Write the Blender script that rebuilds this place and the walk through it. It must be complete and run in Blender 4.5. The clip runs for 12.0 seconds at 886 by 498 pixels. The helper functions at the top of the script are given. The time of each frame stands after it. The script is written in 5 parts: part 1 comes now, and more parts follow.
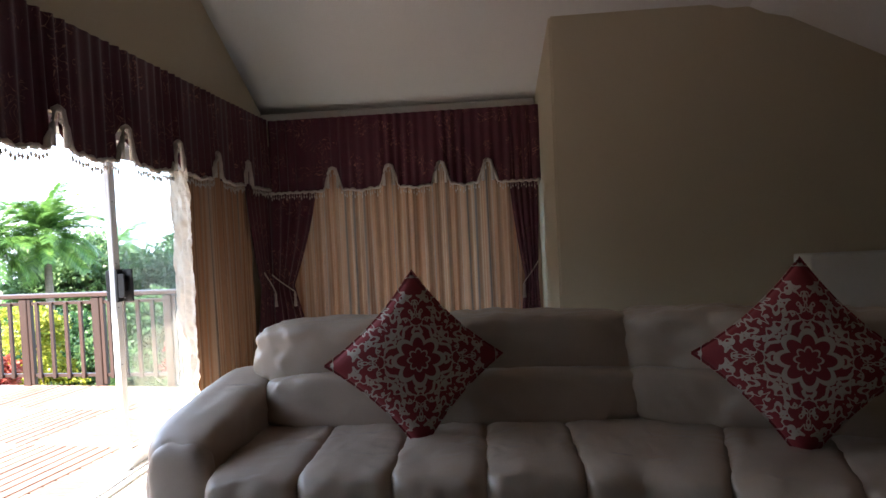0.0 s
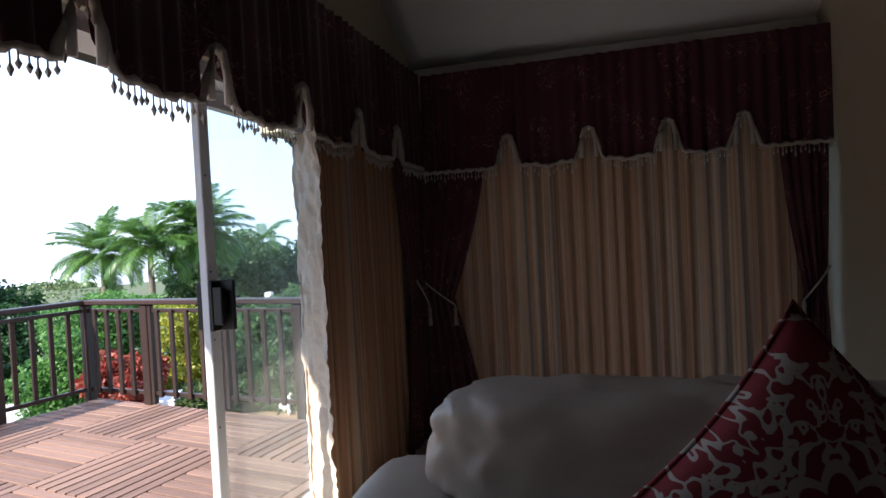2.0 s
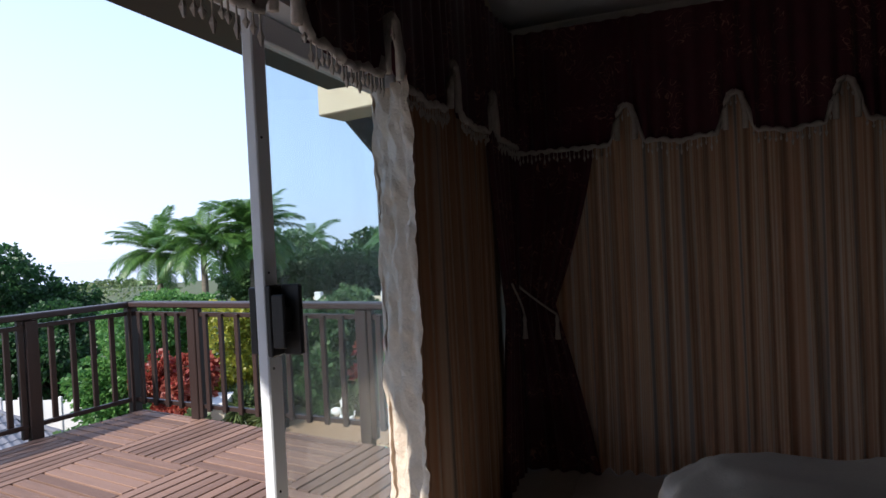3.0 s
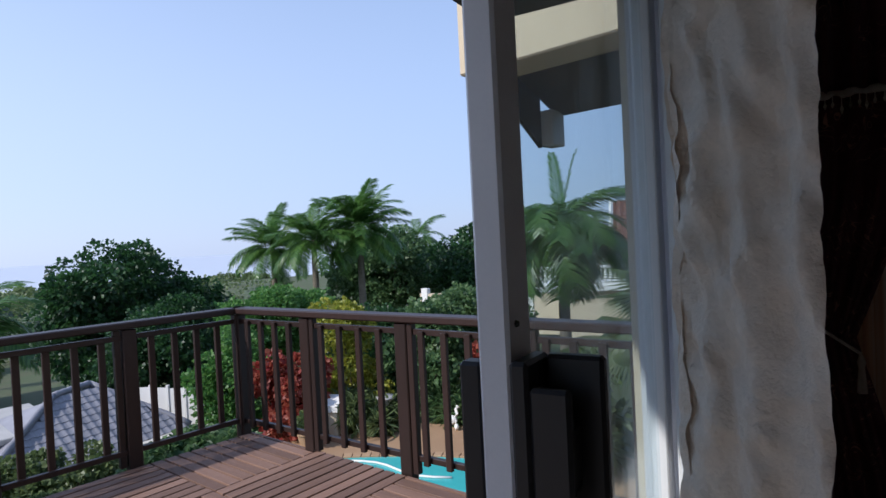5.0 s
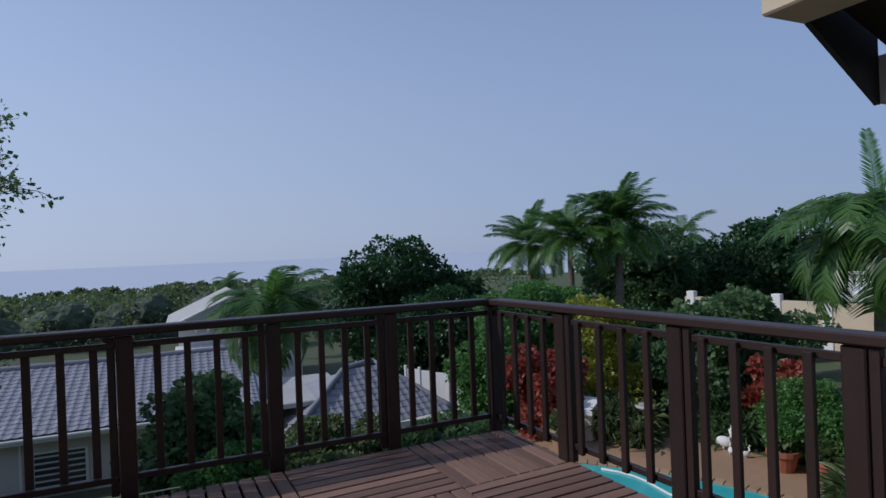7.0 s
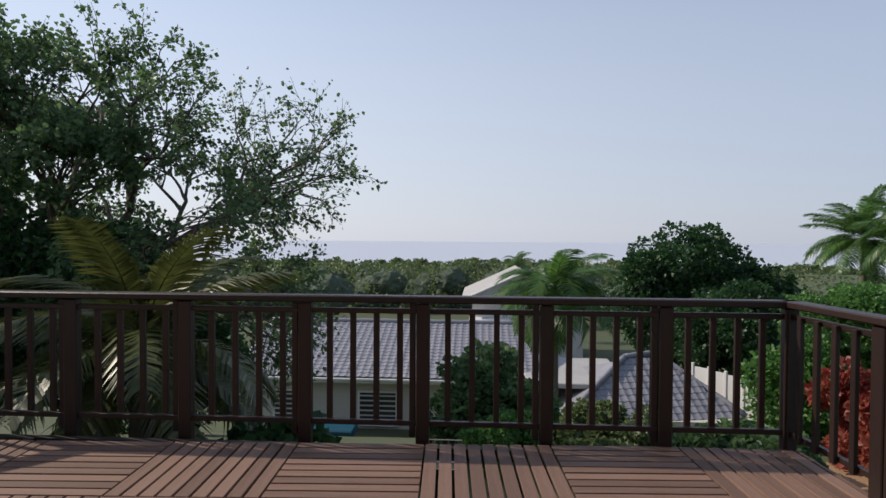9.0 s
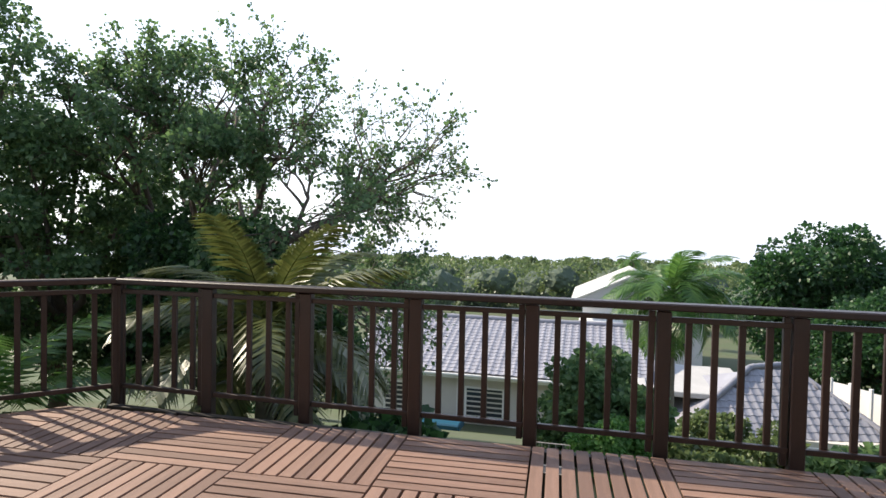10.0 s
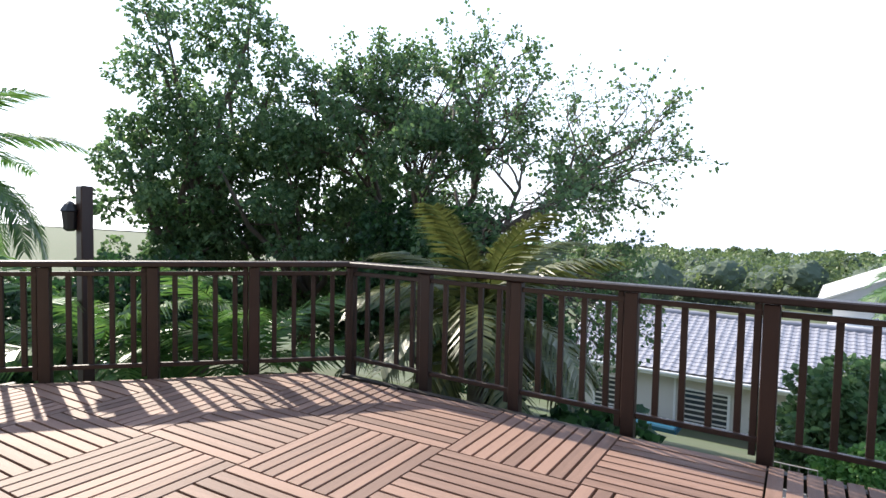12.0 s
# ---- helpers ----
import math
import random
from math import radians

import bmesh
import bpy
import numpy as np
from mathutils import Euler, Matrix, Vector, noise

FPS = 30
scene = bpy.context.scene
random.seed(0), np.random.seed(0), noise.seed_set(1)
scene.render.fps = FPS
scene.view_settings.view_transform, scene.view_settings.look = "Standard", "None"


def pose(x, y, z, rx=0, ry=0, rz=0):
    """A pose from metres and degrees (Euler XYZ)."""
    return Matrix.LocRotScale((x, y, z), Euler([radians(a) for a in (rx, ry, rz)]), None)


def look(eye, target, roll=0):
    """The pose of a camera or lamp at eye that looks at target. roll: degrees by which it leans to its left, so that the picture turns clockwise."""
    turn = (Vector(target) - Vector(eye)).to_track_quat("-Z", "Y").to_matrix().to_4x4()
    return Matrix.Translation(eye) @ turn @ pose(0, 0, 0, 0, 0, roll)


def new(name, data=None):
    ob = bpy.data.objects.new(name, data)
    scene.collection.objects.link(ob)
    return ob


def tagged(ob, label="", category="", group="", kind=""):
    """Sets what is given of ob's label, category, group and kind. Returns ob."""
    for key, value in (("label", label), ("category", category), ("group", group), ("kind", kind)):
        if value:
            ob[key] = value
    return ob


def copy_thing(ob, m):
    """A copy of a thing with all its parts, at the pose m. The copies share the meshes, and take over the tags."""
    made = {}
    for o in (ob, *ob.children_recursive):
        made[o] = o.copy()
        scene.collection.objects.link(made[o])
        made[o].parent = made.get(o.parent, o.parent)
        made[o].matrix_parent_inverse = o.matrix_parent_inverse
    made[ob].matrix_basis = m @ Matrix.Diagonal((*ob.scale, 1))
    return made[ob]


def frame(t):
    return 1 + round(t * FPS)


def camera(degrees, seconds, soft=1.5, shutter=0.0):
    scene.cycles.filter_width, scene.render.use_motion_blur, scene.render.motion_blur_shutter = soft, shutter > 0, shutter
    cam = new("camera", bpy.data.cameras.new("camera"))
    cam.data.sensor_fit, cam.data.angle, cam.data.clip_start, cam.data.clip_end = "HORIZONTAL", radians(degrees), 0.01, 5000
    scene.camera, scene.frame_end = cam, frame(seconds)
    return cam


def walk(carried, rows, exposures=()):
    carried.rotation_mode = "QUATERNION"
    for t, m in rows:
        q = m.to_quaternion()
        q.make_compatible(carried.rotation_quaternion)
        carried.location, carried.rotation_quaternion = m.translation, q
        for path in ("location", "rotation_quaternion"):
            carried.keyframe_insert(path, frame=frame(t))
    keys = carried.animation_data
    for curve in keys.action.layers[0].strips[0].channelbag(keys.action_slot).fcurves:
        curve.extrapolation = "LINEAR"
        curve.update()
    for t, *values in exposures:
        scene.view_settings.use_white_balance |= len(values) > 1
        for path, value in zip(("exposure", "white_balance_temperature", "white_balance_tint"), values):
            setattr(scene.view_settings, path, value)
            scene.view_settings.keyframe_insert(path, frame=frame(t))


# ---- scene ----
cam = camera(73.6, 12.0)
PATH = [
    (0, (6.765, -4.788, 1.416), (6.231, -2.861, 1.361), -2.7),
    (0.5, (6.534, -4.424, 1.417), (5.912, -2.524, 1.369), -2.9),
    (1, (6.304, -4.049, 1.415), (5.587, -2.183, 1.367), -2.8),
    (1.5, (6.052, -3.748, 1.407), (5.195, -1.941, 1.363), -2.9),
    (2, (5.763, -3.475, 1.415), (4.837, -1.702, 1.371), -2.9),
    (2.5, (5.449, -3.206, 1.393), (4.462, -1.467, 1.354), -2.9),
    (2.7, (5.334, -3.115, 1.392), (4.316, -1.394, 1.355), -2.9),
    (4.5, (4.385, -2.411, 1.401), (3.153, -0.836, 1.365), -2.4),
    (5, (4.215, -2.332, 1.411), (2.885, -0.836, 1.378), -2.9),
    (5.5, (4.033, -2.253, 1.403), (2.587, -0.872, 1.376), -2.5),
    (6, (3.919, -2.194, 1.405), (2.317, -0.996, 1.379), -2.6),
    (6.5, (3.892, -2.135, 1.357), (2.155, -1.143, 1.356), -2.2),
    (7, (3.878, -2.103, 1.35), (2.051, -1.289, 1.349), -2.2),
    (7.2, (3.889, -2.061, 1.334), (2.024, -1.337, 1.338), -2.0),
    (9, (3.99, -2.054, 1.372), (1.993, -2.167, 1.33), 0.4),
    (9.5, (3.961, -2.054, 1.356), (1.984, -2.355, 1.323), 0.5),
    (10, (3.987, -2.061, 1.39), (2.045, -2.537, 1.333), 1.2),
    (10.5, (3.99, -2.086, 1.394), (2.094, -2.719, 1.322), 1.2),
    (11, (3.97, -2.095, 1.393), (2.137, -2.891, 1.31), 1.2),
    (11.5, (3.936, -2.081, 1.382), (2.198, -3.067, 1.289), 1.1),
    (12, (3.92, -2.097, 1.387), (2.263, -3.211, 1.278), 1.2),
]
# brightness of the clip's automatic exposure
EXPO = [(0.0, 3.72, 6750, 10), (0.7, 3.08, 6600, 10), (1.5, 2.45, 6400, 11), (2.5, 1.5, 6250, 11), (4.5, 0.65, 6050, 11), (6.0, 0.0, 5800, 12), (7.2, -0.42, 5800, 12),
        (8.8, -0.05, 6700, 11), (9.5, 0.7, 7600, 10), (10.3, 1.48, 7000, 9), (12.0, 1.6, 6700, 9)]
walk(cam, [(t, look(eye, target, roll)) for t, eye, target, roll in PATH], EXPO)

# ---- light ----
SUN_AZ, SUN_EL = 163.0, 37.0            # degrees from north to the left, and up
sun_dir = Vector((-math.sin(radians(SUN_AZ)) * math.cos(radians(SUN_EL)), math.cos(radians(SUN_AZ)) * math.cos(radians(SUN_EL)), math.sin(radians(SUN_EL))))
world = bpy.data.worlds.new("sky")
scene.world = world
world.use_nodes = True
wn = world.node_tree
sky = wn.nodes.new("ShaderNodeTexSky")
sky.sky_type = "NISHITA"
sky.sun_disc = False
sky.sun_elevation = radians(SUN_EL)
sky.sun_rotation = radians(-SUN_AZ)
sky.air_density, sky.dust_density, sky.ozone_density = 1.0, 0.3, 3.0
wn.nodes["Background"].inputs["Strength"].default_value = 0.15
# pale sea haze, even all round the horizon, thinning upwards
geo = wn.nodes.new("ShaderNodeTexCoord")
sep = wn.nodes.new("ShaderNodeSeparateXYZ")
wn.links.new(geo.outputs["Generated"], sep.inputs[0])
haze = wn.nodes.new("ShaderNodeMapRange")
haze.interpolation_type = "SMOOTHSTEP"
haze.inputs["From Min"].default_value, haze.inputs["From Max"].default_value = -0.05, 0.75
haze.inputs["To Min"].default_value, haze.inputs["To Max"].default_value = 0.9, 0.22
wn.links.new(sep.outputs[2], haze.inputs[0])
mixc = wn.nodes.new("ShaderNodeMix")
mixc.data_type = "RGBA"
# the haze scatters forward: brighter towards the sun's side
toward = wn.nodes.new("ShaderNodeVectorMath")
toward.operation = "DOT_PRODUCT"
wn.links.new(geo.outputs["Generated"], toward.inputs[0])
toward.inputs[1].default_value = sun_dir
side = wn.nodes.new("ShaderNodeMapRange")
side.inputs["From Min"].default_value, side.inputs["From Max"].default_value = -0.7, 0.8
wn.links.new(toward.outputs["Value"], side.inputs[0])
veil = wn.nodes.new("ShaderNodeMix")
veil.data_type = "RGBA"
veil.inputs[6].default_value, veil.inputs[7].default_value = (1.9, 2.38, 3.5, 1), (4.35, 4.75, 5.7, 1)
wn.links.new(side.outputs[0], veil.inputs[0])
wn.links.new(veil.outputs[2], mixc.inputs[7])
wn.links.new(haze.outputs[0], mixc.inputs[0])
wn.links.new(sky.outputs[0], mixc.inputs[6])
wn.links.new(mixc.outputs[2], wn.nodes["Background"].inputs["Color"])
sun = new("sun", bpy.data.lights.new("sun", "SUN"))
sun.data.energy, sun.data.angle, sun.data.color = 3.0, radians(0.8), (1.0, 0.93, 0.82)
sun.matrix_world = look(sun_dir * 60, (0, 0, 0))


# ---- materials ----
def node(nt, kind, **inputs):
    n = nt.nodes.new(kind)
    for k, v in inputs.items():
        n.inputs[k].default_value = v
    return n


def material(name, a, b=None, rough=0.6, metal=0.0, scale=8.0, fine=60.0, bump=0.2, spec=0.5, stretch=(1, 1, 1), vary=0.0, translucent=0.0, coords="Object", sheen=0.0):
    """A surface that wanders between two colours at two scales, with fine relief."""
    m = bpy.data.materials.new(name)
    m.use_nodes = True
    nt = m.node_tree
    p = nt.nodes["Principled BSDF"]
    b = b or tuple(c * 0.8 for c in a)
    tc = nt.nodes.new("ShaderNodeTexCoord")
    mp = node(nt, "ShaderNodeMapping", Scale=stretch)
    nt.links.new(tc.outputs[coords], mp.inputs[0])
    n1 = node(nt, "ShaderNodeTexNoise", Scale=scale, Detail=5.0, Roughness=0.6)
    n2 = node(nt, "ShaderNodeTexNoise", Scale=fine, Detail=3.0)
    for n in (n1, n2):
        nt.links.new(mp.outputs[0], n.inputs["Vector"])
    mx = nt.nodes.new("ShaderNodeMath")
    mx.operation = "MULTIPLY_ADD"
    mx.inputs[1].default_value, mx.inputs[2].default_value = 0.35, 0.0
    nt.links.new(n2.outputs[0], mx.inputs[0])
    add = nt.nodes.new("ShaderNodeMath")
    add.operation = "MULTIPLY_ADD"
    add.inputs[1].default_value = 0.65
    nt.links.new(n1.outputs[0], add.inputs[0])
    nt.links.new(mx.outputs[0], add.inputs[2])
    fac = add.outputs[0]
    if vary:
        oi = nt.nodes.new("ShaderNodeObjectInfo")
        v = nt.nodes.new("ShaderNodeMath")
        v.operation = "MULTIPLY_ADD"
        v.inputs[1].default_value = vary
        nt.links.new(oi.outputs["Random"], v.inputs[0])
        nt.links.new(fac, v.inputs[2])
        sub = nt.nodes.new("ShaderNodeMath")
        sub.operation = "SUBTRACT"
        sub.inputs[1].default_value = vary / 2
        nt.links.new(v.outputs[0], sub.inputs[0])
        fac = sub.outputs[0]
    cr = nt.nodes.new("ShaderNodeValToRGB")
    cr.color_ramp.elements[0].position, cr.color_ramp.elements[1].position = 0.3, 0.7
    cr.color_ramp.elements[0].color, cr.color_ramp.elements[1].color = (*a, 1), (*b, 1)
    nt.links.new(fac, cr.inputs[0])
    nt.links.new(cr.outputs[0], p.inputs["Base Color"])
    p.inputs["Roughness"].default_value, p.inputs["Metallic"].default_value = rough, metal
    p.inputs["Specular IOR Level"].default_value = spec
    p.inputs["Sheen Weight"].default_value = sheen
    if bump:
        bm_ = node(nt, "ShaderNodeBump", Strength=bump, Distance=0.01)
        nt.links.new(fac, bm_.inputs["Height"])
        nt.links.new(bm_.outputs[0], p.inputs["Normal"])
    if translucent:
        tr = nt.nodes.new("ShaderNodeBsdfTranslucent")
        nt.links.new(cr.outputs[0], tr.inputs[0])
        ms = node(nt, "ShaderNodeMixShader", Fac=translucent)
        nt.links.new(p.outputs[0], ms.inputs[1])
        nt.links.new(tr.outputs[0], ms.inputs[2])
        nt.links.new(ms.outputs[0], nt.nodes["Material Output"].inputs[0])
    return m


def leaf_material(name, a, b, gloss=0.45, translucent=0.45):
    """Foliage: each leaf of the joined crown takes its own green."""
    m = material(name, a, b, rough=gloss, scale=0.8, fine=3.0, bump=0.0, translucent=translucent)
    nt = m.node_tree
    cr = next(n for n in nt.nodes if n.type == "VALTORGB")
    geo = nt.nodes.new("ShaderNodeNewGeometry")
    mixv = nt.nodes.new("ShaderNodeMath")
    mixv.operation = "MULTIPLY_ADD"
    mixv.inputs[1].default_value = 0.5
    half = nt.nodes.new("ShaderNodeMath")
    half.operation = "MULTIPLY"
    half.inputs[1].default_value = 0.5
    nt.links.new(cr.inputs[0].links[0].from_socket, half.inputs[0])
    nt.links.new(geo.outputs["Random Per Island"], mixv.inputs[0])
    nt.links.new(half.outputs[0], mixv.inputs[2])
    nt.links.new(mixv.outputs[0], cr.inputs[0])
    return m


M_slat = material("deck_timber", (0.265, 0.155, 0.113), (0.155, 0.088, 0.064), rough=0.66, scale=3.0, fine=40.0, bump=0.25, stretch=(1, 8, 8), vary=0.5)
M_rail = material("stained_timber", (0.032, 0.015, 0.012), (0.019, 0.010, 0.0085), rough=0.45, scale=4.0, fine=50.0, bump=0.2, stretch=(6, 6, 1), vary=0.3)
M_cream = material("cream_plaster", (0.62, 0.52, 0.38), (0.55, 0.45, 0.33), rough=0.85, scale=2.0, fine=90.0, bump=0.1)
M_wall = material("olive_beige_wall_paint", (0.60, 0.52, 0.385), (0.55, 0.475, 0.35), rough=0.75, scale=1.2, fine=120.0, bump=0.06)
M_white = material("white_ceiling_paint", (0.78, 0.76, 0.74), (0.72, 0.70, 0.68), rough=0.85, scale=1.0, fine=80.0, bump=0.05)
M_floor = material("pale_floor_tile", (0.62, 0.58, 0.52), (0.54, 0.5, 0.45), rough=0.3, scale=2.5, fine=30.0, bump=0.05, vary=0.2)
M_grout = material("grout", (0.3, 0.28, 0.25), rough=0.9)
M_alu = material("white_powder_coated_aluminium", (0.72, 0.73, 0.75), (0.66, 0.67, 0.7), rough=0.35, scale=3.0, fine=200.0, bump=0.03)
M_black = material("black_plastic", (0.007, 0.007, 0.008), (0.011, 0.011, 0.012), rough=0.5, bump=0.05)
M_leather = material("taupe_leather", (0.40, 0.315, 0.245), (0.33, 0.26, 0.20), rough=0.42, scale=3.0, fine=220.0, bump=0.22)


def crease(m, scale, depth, stretch):
    """Soft wandering creases under the fine grain."""
    nt = m.node_tree
    p = nt.nodes["Principled BSDF"]
    tc = nt.nodes.new("ShaderNodeTexCoord")
    mp = node(nt, "ShaderNodeMapping", Scale=stretch)
    nt.links.new(tc.outputs["Object"], mp.inputs[0])
    n = node(nt, "ShaderNodeTexNoise", Scale=scale, Detail=2.5, Distortion=1.2)
    n.noise_type = "RIDGED_MULTIFRACTAL"
    nt.links.new(mp.outputs[0], n.inputs["Vector"])
    b = node(nt, "ShaderNodeBump", Strength=depth, Distance=0.02)
    nt.links.new(n.outputs[0], b.inputs["Height"])
    nt.links.new(p.inputs["Normal"].links[0].from_socket, b.inputs["Normal"])
    nt.links.new(b.outputs[0], p.inputs["Normal"])


crease(M_leather, 3.6, 0.8, (1.0, 1.6, 0.8))
M_maroon = material("maroon_jacquard", (0.095, 0.009, 0.024), (0.055, 0.006, 0.016), rough=0.55, scale=14.0, fine=260.0, bump=0.25, sheen=0.2)


def embroider(m):
    """Fine scattered gold-pink curls on the maroon cloth."""
    nt = m.node_tree
    p = nt.nodes["Principled BSDF"]
    base = p.inputs["Base Color"].links[0].from_socket
    tc = nt.nodes.new("ShaderNodeTexCoord")
    a = node(nt, "ShaderNodeTexNoise", Scale=9.0, Detail=1.0, Distortion=2.5)
    b = node(nt, "ShaderNodeTexNoise", Scale=5.0, Detail=0.0)
    for n in (a, b):
        nt.links.new(tc.outputs["Object"], n.inputs["Vector"])
    c = nt.nodes.new("ShaderNodeMath")
    c.operation = "COMPARE"
    c.inputs[1].default_value, c.inputs[2].default_value = 0.5, 0.011
    nt.links.new(a.outputs[0], c.inputs[0])
    g = nt.nodes.new("ShaderNodeMath")
    g.operation = "GREATER_THAN"
    g.inputs[1].default_value = 0.53
    nt.links.new(b.outputs[0], g.inputs[0])
    k = nt.nodes.new("ShaderNodeMath")
    k.operation = "MULTIPLY"
    nt.links.new(c.outputs[0], k.inputs[0])
    nt.links.new(g.outputs[0], k.inputs[1])
    mx = nt.nodes.new("ShaderNodeMix")
    mx.data_type = "RGBA"
    mx.inputs[7].default_value = (0.36, 0.17, 0.13, 1)
    nt.links.new(k.outputs[0], mx.inputs[0])
    nt.links.new(base, mx.inputs[6])
    nt.links.new(mx.outputs[2], p.inputs["Base Color"])


embroider(M_maroon)
M_lining = material("pale_embossed_lining", (0.74, 0.62, 0.51), (0.6, 0.5, 0.41), rough=0.5, scale=22.0, fine=120.0, bump=0.9, translucent=0.1)
crease(M_lining, 6.0, 1.0, (1.0, 1.0, 0.8))
M_fringe = material("cream_cord", (0.66, 0.6, 0.54), (0.5, 0.43, 0.38), rough=0.6, scale=40.0, fine=200.0, bump=0.4, translucent=0.2)
M_bark = material("grey_brown_bark", (0.13, 0.1, 0.075), (0.07, 0.055, 0.043), rough=0.9, scale=6.0, fine=40.0, bump=0.6, stretch=(3, 3, 0.6))
M_palmbark = material("palm_trunk", (0.2, 0.17, 0.13), (0.11, 0.095, 0.075), rough=0.9, scale=2.0, fine=14.0, bump=0.6, stretch=(1, 1, 8))
M_leaf_dark = leaf_material("dark_foliage", (0.020, 0.058, 0.024), (0.051, 0.128, 0.037))
M_leaf_mid = leaf_material("green_foliage", (0.06, 0.125, 0.05), (0.15, 0.245, 0.095), translucent=0.5)
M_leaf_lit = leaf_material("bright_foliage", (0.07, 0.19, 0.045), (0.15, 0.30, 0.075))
M_leaf_olive = leaf_material("olive_foliage", (0.085, 0.128, 0.048), (0.170, 0.221, 0.085))
M_leaf_yellow = leaf_material("yellow_green_foliage", (0.22, 0.26, 0.03), (0.42, 0.4, 0.06))
M_leaf_red = leaf_material("red_foliage", (0.27, 0.035, 0.03), (0.42, 0.13, 0.08))
M_palm = leaf_material("palm_green", (0.048, 0.128, 0.031), (0.128, 0.238, 0.054), gloss=0.35)
M_palm_yellow = leaf_material("yellowing_palm", (0.06, 0.08, 0.022), (0.125, 0.14, 0.04), gloss=0.35, translucent=0.3)
M_woods = material("woodland_canopy", (0.05, 0.075, 0.05), (0.09, 0.115, 0.075), rough=0.9, scale=0.25, fine=1.5, bump=0.8)
M_ground = material("lawn_and_soil", (0.05, 0.085, 0.025), (0.09, 0.085, 0.045), rough=0.95, scale=0.4, fine=9.0, bump=0.6)
M_paving = material("buff_paving", (0.42, 0.27, 0.16), (0.34, 0.21, 0.12), rough=0.8, scale=1.5, fine=30.0, bump=0.2, vary=0.5)
M_rooftile = material("grey_concrete_tile", (0.30, 0.29, 0.32), (0.22, 0.215, 0.24), rough=0.5, scale=2.0, fine=30.0, bump=0.15, vary=0.4)
M_redtile = material("red_clay_tile", (0.20, 0.085, 0.05), (0.12, 0.05, 0.033), rough=0.75, scale=2.0, fine=20.0, bump=0.25, vary=0.6)
M_concrete = material("pale_concrete", (0.48, 0.46, 0.44), (0.38, 0.365, 0.35), rough=0.85, scale=1.0, fine=30.0, bump=0.15)
M_housewall = material("off_white_plaster", (0.6, 0.56, 0.5), (0.52, 0.48, 0.43), rough=0.85, scale=1.0, fine=50.0, bump=0.1)
M_whitewall = material("white_plaster", (0.78, 0.76, 0.73), (0.7, 0.68, 0.66), rough=0.8, scale=1.0, fine=50.0, bump=0.1)
M_dark = material("dark_brown_paint", (0.022, 0.017, 0.014), (0.03, 0.023, 0.019), rough=0.6, bump=0.1)
M_terracotta = material("terracotta", (0.38, 0.13, 0.07), (0.3, 0.1, 0.05), rough=0.8, scale=8.0, fine=60.0, bump=0.2)
M_glassdark = material("dark_window_glass", (0.03, 0.035, 0.04), (0.045, 0.05, 0.055), rough=0.08, bump=0.0)


def simple_glass():
    m = bpy.data.materials.new("clear_glass")
    m.use_nodes = True
    nt = m.node_tree
    g = node(nt, "ShaderNodeBsdfGlossy", Roughness=0.02)
    g.inputs[0].default_value = (0.9, 0.95, 1, 1)
    t = nt.nodes.new("ShaderNodeBsdfTransparent")
    t.inputs[0].default_value = (0.86, 0.92, 0.93, 1)
    lw = node(nt, "ShaderNodeLayerWeight", Blend=0.5)
    pw = nt.nodes.new("ShaderNodeMath")
    pw.operation = "POWER"
    pw.inputs[1].default_value = 5.0
    nt.links.new(lw.outputs["Facing"], pw.inputs[0])
    fr = nt.nodes.new("ShaderNodeMath")
    fr.operation = "MULTIPLY_ADD"
    fr.inputs[1].default_value, fr.inputs[2].default_value = 0.5, 0.03
    nt.links.new(pw.outputs[0], fr.inputs[0])
    mx = nt.nodes.new("ShaderNodeMixShader")
    nt.links.new(fr.outputs[0], mx.inputs[0])
    nt.links.new(t.outputs[0], mx.inputs[1])
    nt.links.new(g.outputs[0], mx.inputs[2])
    dust = nt.nodes.new("ShaderNodeBsdfDiffuse")
    dust.inputs[0].default_value = (0.7, 0.75, 0.78, 1)
    smear = node(nt, "ShaderNodeTexNoise", Scale=3.0, Detail=4.0)
    amount = nt.nodes.new("ShaderNodeMath")
    amount.operation = "MULTIPLY"
    amount.inputs[1].default_value = 0.16
    nt.links.new(smear.outputs[0], amount.inputs[0])
    m2 = nt.nodes.new("ShaderNodeMixShader")
    nt.links.new(amount.outputs[0], m2.inputs[0])
    nt.links.new(mx.outputs[0], m2.inputs[1])
    nt.links.new(dust.outputs[0], m2.inputs[2])
    nt.links.new(m2.outputs[0], nt.nodes["Material Output"].inputs[0])
    return m


M_glass = simple_glass()


